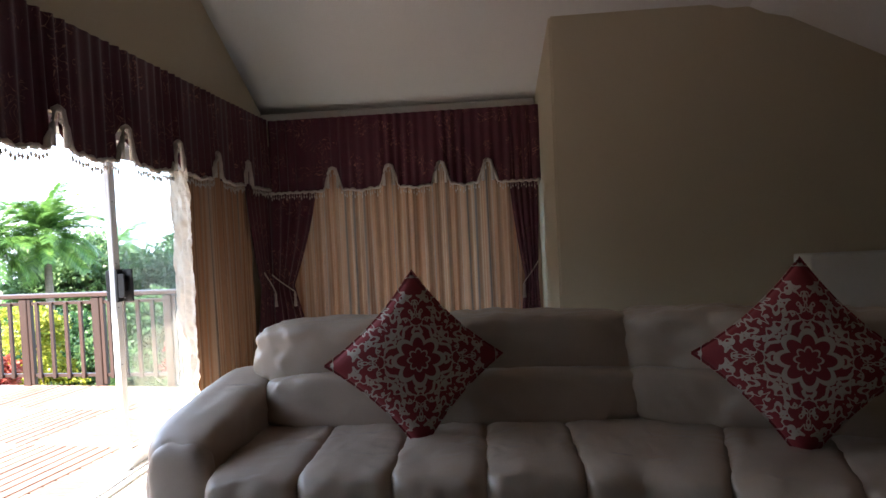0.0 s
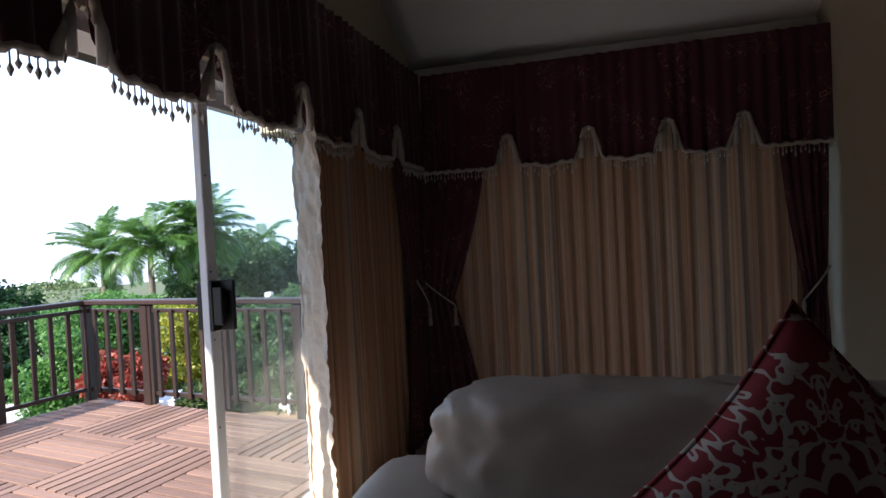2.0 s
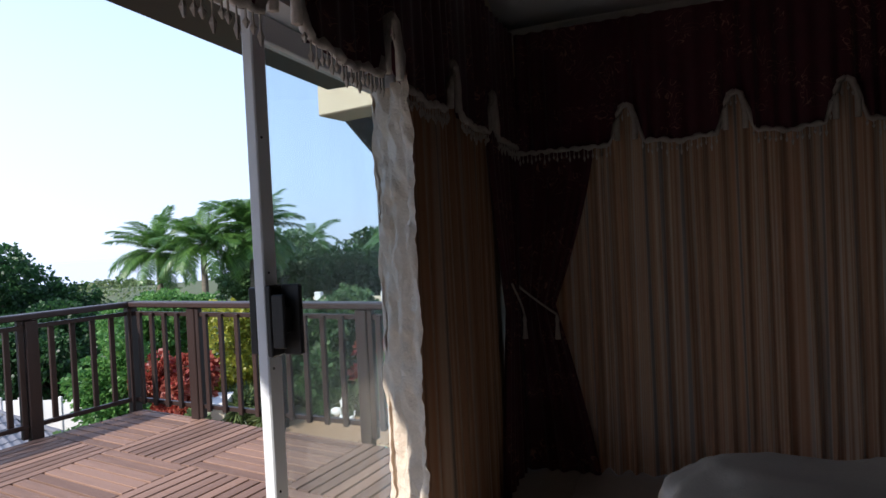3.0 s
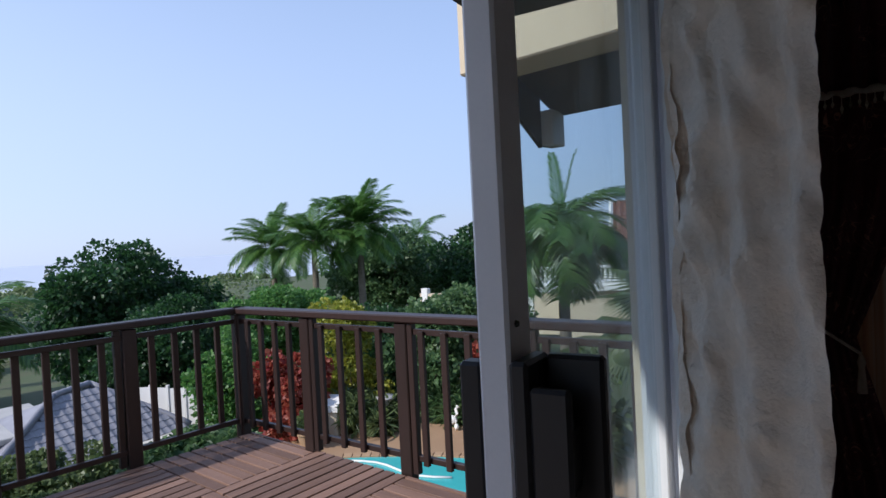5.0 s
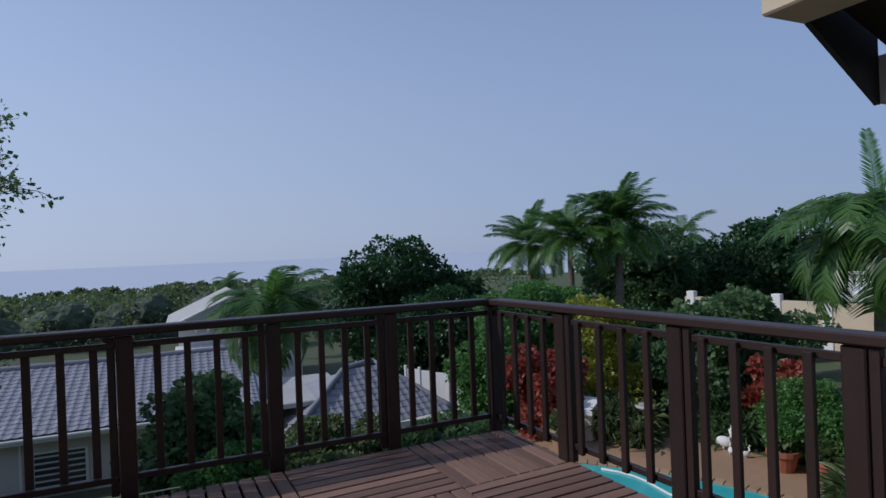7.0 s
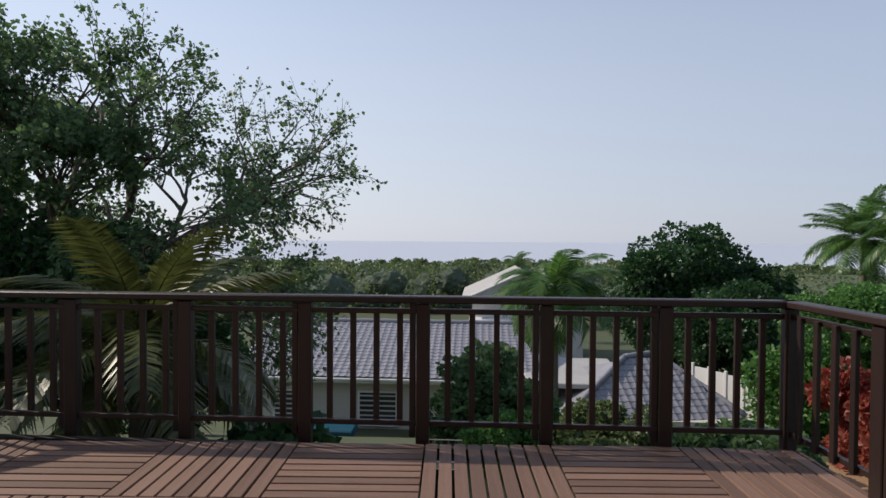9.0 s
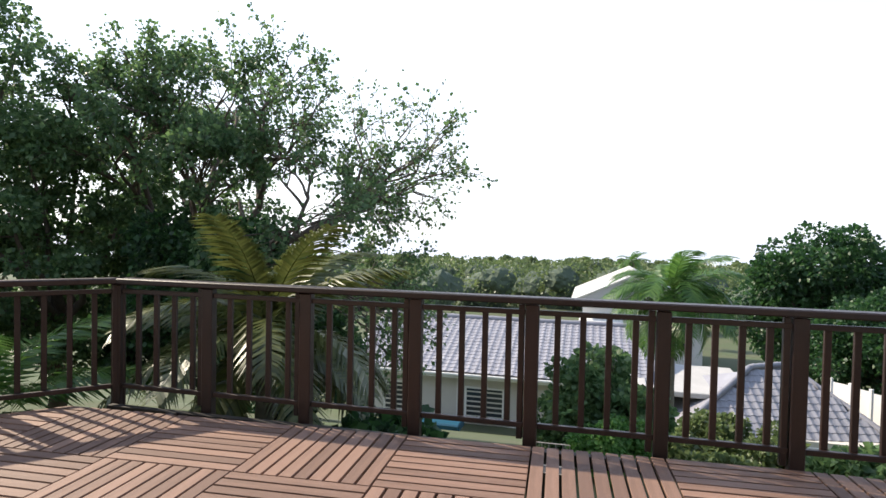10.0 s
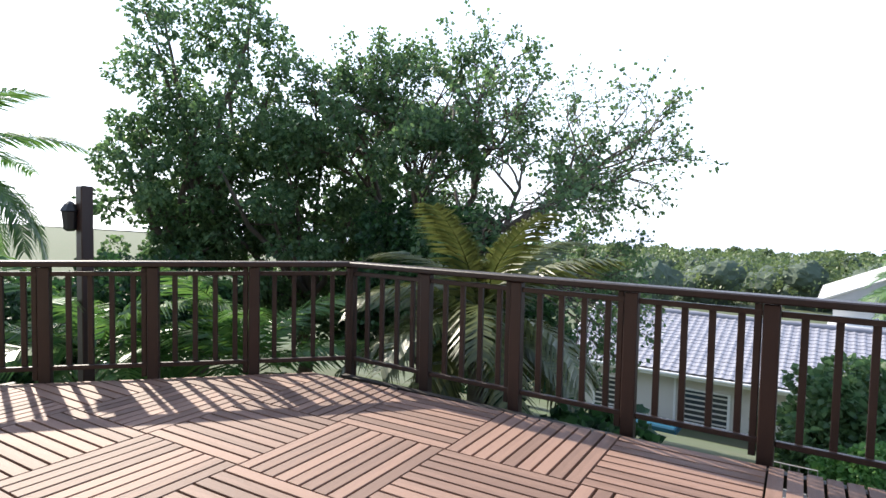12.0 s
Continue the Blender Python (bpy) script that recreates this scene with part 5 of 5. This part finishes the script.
def build_west_house():
    h = thing("house", "low white house with a grey tiled roof below the deck", "house")
    x, y0, y1 = -19.6, -11.8, -0.3
    part("wall", box(-28.5, x, y0, y1, -8.6, -4.33), M_housewall, h)
    part("gable_wall", box(-28.4, x - 0.05, y0 - 0.001, y0 + 0.2, -4.33, -4.1), M_housewall, h)
    m, wd, ln = slope_pose((-19.05, -12.0, -4.2), (-19.05, 0.5, -4.2), (-24.0, -12.0, -2.72))
    m = m.copy()
    bm = bmesh.new()
    a = [bm.verts.new(v) for v in ((-19.05, -12.0, -4.26), (-24.0, -12.0, -2.78), (-29.0, -12.0, -4.26))]
    b = [bm.verts.new(v) for v in ((-19.05, 0.5, -4.26), (-24.0, 0.5, -2.78), (-29.0, 0.5, -4.26))]
    bm.faces.new(a)
    bm.faces.new(b[::-1])
    for i in range(3):
        bm.faces.new((a[i], b[i], b[(i + 1) % 3], a[(i + 1) % 3]))
    bmesh.ops.recalc_face_normals(bm, faces=bm.faces[:])
    roof = part("roof", bm, M_rooftile, h, "grey concrete tiled roof")
    tiled_slope(roof, m, wd, ln, M_rooftile, 0.3, 0.30)
    bm = add_tube(bmesh.new(), [(-24.0, -12.05 + 0.5 * i, -2.70 + 0.012 * (i % 2)) for i in range(26)], [0.12 + 0.012 * (i % 2) for i in range(26)], 8)
    part("ridge_cap", bm, M_rooftile, roof, smooth=True)
    part("fascia", box(-19.08, -19.03, -12.0, 0.5, -4.44, -4.28), M_whitewall, roof)
    part("gutter", box(-19.03, -18.93, -12.0, 0.5, -4.34, -4.24, 0.02), M_whitewall, roof)
    part("barge_board", slanted((-19.05, -12.04, -4.18), (-24.0, -12.04, -2.7), 0.05, 0.2), M_whitewall, roof)
    for a, b in ((-10.4, -9.5), (-6.9, -5.4), (-2.9, -2.1)):
        window_part(h, x, a, b, -6.15, -4.95)
    for yy in (-7.3, -3.6):
        part("downpipe", box(x, x + 0.07, yy, yy + 0.07, -8.5, -4.4), M_whitewall, h)


def slanted(a, b, w, hgt):
    """A straight board from a to b."""
    a, b = Vector(a), Vector(b)
    bm = bmesh.new()
    vs = []
    for p_ in (a, b):
        vs.append([bm.verts.new(p_ + Vector((0, dy, dz))) for dy, dz in ((0, 0), (w, 0), (w, -hgt), (0, -hgt))])
    bm.faces.new(vs[0])
    bm.faces.new(vs[1][::-1])
    for i in range(4):
        bm.faces.new((vs[0][i], vs[1][i], vs[1][(i + 1) % 4], vs[0][(i + 1) % 4]))
    bmesh.ops.recalc_face_normals(bm, faces=bm.faces[:])
    return bm


build_west_house()


def build_hip_house():
    h = thing("house", "grey tiled hip-roofed wing with a flat concrete roof beside it", "house")
    part("wall", box(-24.0, -17.2, 0.9, 6.6, -8.4, -5.05), M_housewall, h)
    e = [(-16.4, 0.35, -5.05), (-17.9, 7.1, -5.05), (-25.0, 7.1, -5.05), (-24.0, 0.35, -5.05)]
    top = [(-19.6, 3.2, -3.35), (-20.6, 4.6, -3.35)]
    bm = bmesh.new()
    ev = [bm.verts.new(v) for v in e]
    tv = [bm.verts.new((v[0], v[1], v[2] - 0.05)) for v in top]
    bm.faces.new((ev[0], ev[1], tv[1], tv[0]))
    bm.faces.new((ev[1], ev[2], tv[1]))
    bm.faces.new((ev[2], ev[3], tv[0], tv[1]))
    bm.faces.new((ev[3], ev[0], tv[0]))
    bm.faces.new(ev[::-1])
    bmesh.ops.recalc_face_normals(bm, faces=bm.faces[:])
    roof = part("roof", bm, M_rooftile, h, "grey tiled hip roof")
    m, wd, ln = slope_pose(e[0], e[1], top[0])
    a1 = (m.inverted() @ Vector(top[0])).x
    a2 = (m.inverted() @ Vector(top[1])).x
    tiled_slope(roof, m, wd, ln, M_rooftile, 0.3, 0.30, lambda x, y: a1 * y / ln < x < wd - (wd - a2) * y / ln, 100)
    for p_, q_ in ((e[1], top[1]), (e[0], top[0]), (top[0], top[1])):
        bm = add_tube(bmesh.new(), [Vector(p_).lerp(Vector(q_), i / 12) + Vector((0, 0, 0.07 + 0.012 * (i % 2))) for i in range(13)], [0.11 + 0.01 * (i % 2) for i in range(13)], 8)
        part("hip_cap", bm, M_rooftile, roof, smooth=True)
    part("flat_roof", box(-23.5, -18.6, -0.4, 3.3, -4.35, -4.15, 0.03), M_concrete, h, "flat concrete roof")
    part("parapet", box(-23.5, -18.4, -0.7, -0.4, -5.0, -4.0, 0.03), M_concrete, h)
    for a, b in ((1.4, 2.1), (2.4, 3.1), (4.2, 4.9)):
        window_part(h, -17.2, a, b, -6.0, -5.3, 1, False)


build_hip_house()


def build_far_house():
    h = thing("house", "large white double-storey house with a pale grey gabled roof", "house")
    part("wall", box(-46, -37.0, -2.6, 5.0, -10.5, -3.0), M_whitewall, h)
    bm = bmesh.new()
    a = [bm.verts.new(v) for v in ((-36.2, -3.4, -3.0), (-36.2, 0.9, -1.05), (-36.2, 5.6, -3.35))]
    b = [bm.verts.new(v) for v in ((-47.0, -3.4, -3.0), (-47.0, 0.9, -1.05), (-47.0, 5.6, -3.35))]
    bm.faces.new(a[::-1])
    bm.faces.new(b)
    for i in range(3):
        bm.faces.new((a[i], b[i], b[(i + 1) % 3], a[(i + 1) % 3]))
    bmesh.ops.recalc_face_normals(bm, faces=bm.faces[:])
    part("roof", bm, M_concrete, h, "pale grey gabled roof")
    for p_, q_ in (((-36.15, -3.4, -2.95), (-36.15, 0.9, -0.98)), ((-36.15, 0.9, -0.98), (-36.15, 5.6, -3.3))):
        bm = add_tube(bmesh.new(), [p_, q_], [0.12, 0.12], 4)
        part("barge_board", bm, M_whitewall, h)
    part("balcony", box(-37.0, -35.4, -2.8, 0.0, -4.4, -4.15, 0.02), M_whitewall, h)
    for a, b in ((-2.2, -0.9), (0.6, 1.8), (2.8, 4.0)):
        window_part(h, -37.0, a, b, -5.9, -4.7, 2, False)


build_far_house()


def build_north_houses():
    h = thing("house", "brick-red tiled house beyond the garden", "house", pose(-3.6, 22.2, 0, 0, 0, 22))
    part("wall", box(-2.4, 6.0, 0.4, 6.0, -2.6, 0.25), M_dark, h)
    m, wd, ln = slope_pose((-2.9, -0.3, 0.32), (6.2, -0.3, 0.32), (-2.9, 2.7, 2.82))
    bm = bmesh.new()
    a = [bm.verts.new(v) for v in ((-2.9, -0.3, 0.27), (-2.9, 2.7, 2.78), (-2.9, 5.7, 0.27))]
    b = [bm.verts.new(v) for v in ((6.2, -0.3, 0.27), (6.2, 2.7, 2.78), (6.2, 5.7, 0.27))]
    bm.faces.new(a)
    bm.faces.new(b[::-1])
    for i in range(3):
        bm.faces.new((a[i], b[i], b[(i + 1) % 3], a[(i + 1) % 3]))
    bmesh.ops.recalc_face_normals(bm, faces=bm.faces[:])
    roof = part("roof", bm, M_redtile, h, "weathered red-brown tiled roof")
    tiled_slope(roof, m, wd, ln, M_redtile, 0.26, 0.27, None, 120)
    part("barge_board", add_tube(bmesh.new(), [(-2.95, -0.35, 0.32), (-2.95, 2.7, 2.86)], [0.09, 0.09], 4), M_whitewall, roof)
    part("gutter", box(-2.95, 6.2, -0.42, -0.30, 0.20, 0.32, 0.02), M_whitewall, roof)
    ant = thing("aerial", "thin rooftop television aerial", "aerial", pose(-5.6, 24.2, 2.4, 0, 0, 20))
    part("mast", add_tube(bmesh.new(), [(0, 0, 0), (0, 0, 2.3)], [0.025, 0.02], 6), M_concrete, ant)
    part("boom", add_tube(bmesh.new(), [(-0.7, 0, 2.2), (0.7, 0, 2.2)], [0.015, 0.015], 5), M_concrete, ant)
    for i in range(7):
        x = -0.6 + 0.2 * i
        part("element", add_tube(bmesh.new(), [(x, -0.2, 2.2), (x, 0.2, 2.2)], [0.008, 0.008], 4), M_concrete, ant)
    t = thing("terrace", "cream terrace wall with a white turned balustrade", "terrace", pose(-7.2, 17.0, 0, 0, 0, 25))
    part("wall", box(0.6, 5.0, 0.0, 3.0, -2.6, -0.75), M_cream, t)
    part("slab", box(-0.3, 5.2, -0.3, 3.2, -0.75, -0.55, 0.02), M_whitewall, t)
    part("handrail", box(-0.2, 5.2, -0.22, -0.04, 0.08, 0.18, 0.02), M_whitewall, t)
    part("plinth", box(-0.2, 5.2, -0.22, -0.04, -0.55, -0.46, 0.01), M_whitewall, t)
    bm = add_tube(bmesh.new(), [(0, 0, -0.46), (0, 0, -0.38), (0, 0, -0.25), (0, 0, -0.05), (0, 0, 0.02), (0, 0, 0.08)], [0.06, 0.045, 0.075, 0.04, 0.055, 0.06], 8)
    me = bpy.data.meshes.new("baluster")
    bm.to_mesh(me)
    bm.free()
    me.materials.append(M_whitewall)
    for i in range(30):
        part("baluster", me, parent=t, m=pose(-0.1 + 0.18 * i, -0.13, 0))
    s = thing("cottage", "small red-brown roof among distant trees", "house", pose(-13.5, 33.0, 0, 0, 0, 20))
    part("wall", box(-2, 2, 0, 3, -3, -0.9), M_cream, s)
    part("roof", prism([(-0.3, -0.95), (1.5, 0.0), (3.3, -0.95)], -2.4, 2.4), M_redtile, s)
    part("chimney", box(0.4, 0.8, 1.2, 1.6, -0.4, 0.6), M_redtile, s)
    w = thing("garden_wall", "long cream boundary wall behind the garden", "wall", pose(-11.0, 20.0, 0, 0, 0, 12))
    part("wall", box(-4.5, 5.0, 0, 0.2, -3.0, -1.2), M_cream, w)
    for i in range(6):
        part("pier", box(-4.4 + i * 1.8, -4.05 + i * 1.8, -0.05, 0.25, -3.0, -0.95, 0.02), M_whitewall, w)


build_north_houses()


def build_white_fence():
    f_ = thing("boundary_wall", "white precast boundary wall stepping down the slope", "wall", pose(-22.3, 6.9, -4.15, 0, 0, 38))
    for i in range(6):
        z = -0.04 * i
        part("panel", box(i * 0.75 + 0.06, i * 0.75 + 0.72, -0.02, 0.02, -1.7, z), M_whitewall, f_)
        part("post", box(i * 0.75 - 0.06, i * 0.75 + 0.06, -0.06, 0.06, -1.8, z + 0.14, 0.01), M_whitewall, f_)


build_white_fence()


# ---- pool garden ----
def build_pool():
    pool = thing("pool", "turquoise kidney-shaped swimming pool with brick coping", "pool", kind="structure")
    ring = []
    for i in range(40):
        a = 2 * math.pi * i / 40
        r = 1 + 0.10 * math.sin(2 * a + 0.6)
        ring.append((-2.75 + 2.05 * r * math.cos(a) * 0.94 + 0.35 * math.sin(a), 3.95 + 1.55 * r * math.sin(a) + 0.55 * math.cos(a)))
    me = mesh_of("water_surface", [(x, y, -2.375) for x, y in ring], [tuple(range(40))], M_pool)
    part("water_surface", me, parent=pool, label="still turquoise pool water")
    for i in range(40):
        (x0, y0), (x1, y1) = ring[i], ring[(i + 1) % 40]
        for h in range(2):
            ax, ay = x0 + (x1 - x0) * h / 2, y0 + (y1 - y0) * h / 2
            ang = math.degrees(math.atan2(y1 - y0, x1 - x0))
            ln = math.hypot(x1 - x0, y1 - y0) / 2
            part("coping_brick", box(0.004, ln - 0.008, -0.16, 0.02, -2.46, -2.345, 0.006), M_paving, pool, m=pose(ax, ay, 0, 0, 0, ang))
    pav = thing("pavement", "buff sandstone paving around the pool", "paving", kind="structure")
    cx, cy = -2.75, 3.95
    verts, faces = [], []
    for k, (x, y) in enumerate(ring):
        d = Vector((x - cx, y - cy))
        verts.append((x + d.x * 0.03, y + d.y * 0.03, -2.386))
        far = d.normalized() * (2.9 if y > cy else 2.2)
        verts.append((x + far.x * 0.75, y + far.y * 0.62, -2.386))
    n = len(ring)
    faces = [(2 * i, 2 * i + 1, 2 * ((i + 1) % n) + 1, 2 * ((i + 1) % n)) for i in range(n)]
    part("paving_slab", mesh_of("paving_slab", verts, faces, M_paving), parent=pav)
    cl = thing("pool_cleaner_hose", "white pool cleaner hose floating in the pool", "hose")
    part("hose", add_tube(bmesh.new(), [(-4.0 + 0.25 * i, 4.1 + 0.12 * math.sin(i * 0.8) + 0.06 * i, -2.36) for i in range(9)], [0.02] * 9, 6), M_whitewall, cl, smooth=True)


build_pool()


def lathe(profile, sides=16):
    bm = bmesh.new()
    rings = [[bm.verts.new((r * math.cos(2 * math.pi * k / sides), r * math.sin(2 * math.pi * k / sides), z)) for k in range(sides)] for r, z in profile]
    for r0, r1 in zip(rings, rings[1:]):
        for k in range(sides):
            bm.faces.new((r0[k], r0[(k + 1) % sides], r1[(k + 1) % sides], r1[k]))
    bm.faces.new(rings[0][::-1])
    return bm


def pot(label, x, y, s, mat, seed):
    p_ = thing("plant_pot", label, "pot", pose(x, y, -2.39), group="garden pots")
    part("pot", lathe([(0.16 * s, 0), (0.22 * s, 0.26 * s), (0.25 * s, 0.26 * s), (0.25 * s, 0.34 * s), (0.215 * s, 0.34 * s), (0.2 * s, 0.27 * s), (0.01, 0.27 * s)]), mat, p_, smooth=False)
    pts, d = clump_points(scatter_clumps((0, 0, 0.45 * s), (0.14 * s, 0.14 * s, 0.14 * s), 8, 0.09 * s, seed), 240, seed)
    part("plant", leaf_mesh("plant", pts, d, np.full(240, 0.13 * s), M_leaf_olive, seed), parent=p_)


pot("terracotta pot with a small plant on the paving", -2.35, 6.75, 1.0, M_terracotta, 1)
pot("terracotta pot beside the shrubs", -1.75, 6.95, 0.95, M_terracotta, 2)
pot("large terracotta pot under the fan palm", -0.5, 7.0, 1.5, M_terracotta, 3)
pot("buff stone pot by the railing corner", -5.2, 4.2, 1.1, M_paving, 4)


def build_garden_ornaments():
    c = thing("stone_chest", "pale stone block with a sloping lid beside the paving", "planter", pose(-5.55, 4.9, -2.39, 0, 0, 30))
    part("body", box(-0.3, 0.3, -0.2, 0.2, 0.0, 0.5, 0.02), M_cream, c)
    part("lid", prism([(-0.23, 0.5), (-0.23, 0.62), (0.23, 0.74), (0.23, 0.5)], -0.33, 0.33), M_whitewall, c)
    # three plain white garden ornaments shaped like water birds
    for x, y, s, a in ((-3.55, 6.75, 1.0, 20), (-3.3, 6.62, 0.55, 140), (-3.05, 6.7, 0.5, 60)):
        bm = add_puff(bmesh.new(), (0, 0, 0.17), (0.34, 0.2, 0.24), 2.2, 6)
        add_tube(bm, [(0.1, 0, 0.2), (0.16, 0, 0.34), (0.13, 0, 0.46), (0.17, 0, 0.52), (0.25, 0, 0.5)], [0.06, 0.04, 0.035, 0.045, 0.012], 8)
        add_tube(bm, [(0, 0.04, 0), (0, 0.04, 0.1)], [0.03, 0.02], 6)
        add_tube(bm, [(0, -0.04, 0), (0, -0.04, 0.1)], [0.03, 0.02], 6)
        st = part("garden_statue", bm, M_whitewall, m=pose(x, y, -2.39, 0, 0, a) @ Matrix.Scale(s * 0.8, 4), smooth=True)
        tagged(st, "small white water bird garden statue on the paving", "statue", "garden statues")
    b = thing("birdbath", "slim pale stone pedestal in the planting", "pedestal", pose(-4.7, 5.9, -2.39))
    part("pedestal", lathe([(0.14, 0), (0.14, 0.06), (0.06, 0.12), (0.05, 0.5), (0.1, 0.56), (0.2, 0.62), (0.2, 0.66), (0.02, 0.62)], 12), M_concrete, b, smooth=True)
    k = thing("splash_pool", "blue paddling pool behind the neighbouring house", "pool", pose(-17.4, -7.6, ground_z(-17.4, -7.6) + 0.05))
    part("tarpaulin", box(-0.5, 0.5, -1.0, 1.0, 0, 0.3, 0.05), material("blue_plastic", (0.008, 0.07, 0.12), (0.01, 0.09, 0.14), rough=0.4), k)
    y = thing("paved_yard", "buff paved yard beside the neighbouring house", "yard", kind="structure")
    part("yard_slab", box(-19.55, -16.8, -12.2, -3.0, -6.75, -6.68), M_paving, y)
    # crate of wire mesh at the edge of the deck
    w = thing("wire_crate", "small wire mesh crate outside the railing", "crate", pose(-0.35, -2.45, -0.35))
    for i in range(7):
        part("wire", add_tube(bmesh.new(), [(0, 0.05 * i, 0), (0, 0.05 * i, 0.22)], [0.004, 0.004], 4), M_concrete, w)
    for i in range(5):
        part("wire", add_tube(bmesh.new(), [(0, 0, 0.055 * i), (0, 0.3, 0.055 * i)], [0.004, 0.004], 4), M_concrete, w)
    part("crate_frame", box(-0.2, -0.005, -0.01, 0.31, -2.05, 0.0), M_dark, w)


build_garden_ornaments()


def build_lamp_post():
    p_ = thing("lamp_post", "dark timber post with a small black lantern", "lamp post", pose(1.2, -7.96, 0))
    part("post", box(-0.055, 0.055, -0.055, 0.055, -2.4, 1.6, 0.008), M_rail, p_)
    bm = add_tube(bmesh.new(), [(0.02, -0.06, 1.42), (-0.03, -0.12, 1.46), (-0.06, -0.15, 1.40)], [0.015, 0.015, 0.015], 6)
    part("bracket", bm, M_black, p_, smooth=True)
    lan = part("lantern", lathe([(0.03, 1.18), (0.06, 1.2), (0.075, 1.36), (0.09, 1.37), (0.05, 1.43), (0.012, 1.46)], 8), M_black, p_, m=pose(0.09, -0.08, 0))


build_lamp_post()


# ---- floor tiles of the room ----
def build_floor_tiles():
    fl = bpy.data.objects["floor"]
    me = bpy.data.meshes.new("floor_tile")
    bm = box(0.002, 0.448, 0.002, 0.448, 0.0, 0.012, 0.002)
    bm.to_mesh(me)
    bm.free()
    me.materials.append(M_floor)
    for i in range(12):
        for j in range(17):
            part("floor_tile", me, parent=fl, m=pose(0.125 + i * 0.45, 1.73 - j * 0.45, 0.0))


build_floor_tiles()


# ---- bearings of the garden and the neighbouring plots, seen from the doorway ----
def set_bearings():
    kinds = ("spreading_tree", "leafy_tree", "round_tree", "palm_tree", "fan_palm", "shrub", "house", "aerial", "terrace", "cottage", "garden_wall", "boundary_wall", "pool",
             "pavement", "plant_pot", "stone_chest", "garden_statue", "birdbath", "splash_pool", "paved_yard")
    doorway = Vector((3.95, -2.1, 0))
    bpy.context.view_layer.update()
    for ob in list(bpy.data.objects):
        if ob.parent or ob.name.split(".")[0] not in kinds:
            continue
        meshes = [c for c in (ob, *ob.children) if c.type == "MESH"]
        mid = sum((c.matrix_world @ Vector(k) for c in meshes for k in c.bound_box), Vector()) / (8 * len(meshes)) - doorway
        bearing = math.degrees(math.atan2(mid.y, mid.x)) % 360
        swing = max(-1.6, min(1.4, 0.08 * (bearing - 145)))
        if bearing > 172:
            swing = 0.4 if bearing < 195 else 0.7
        ob.matrix_world = Matrix.Translation(doorway) @ pose(0, 0, 0, 0, 0, -swing) @ Matrix.Translation(-doorway) @ ob.matrix_world


set_bearings()
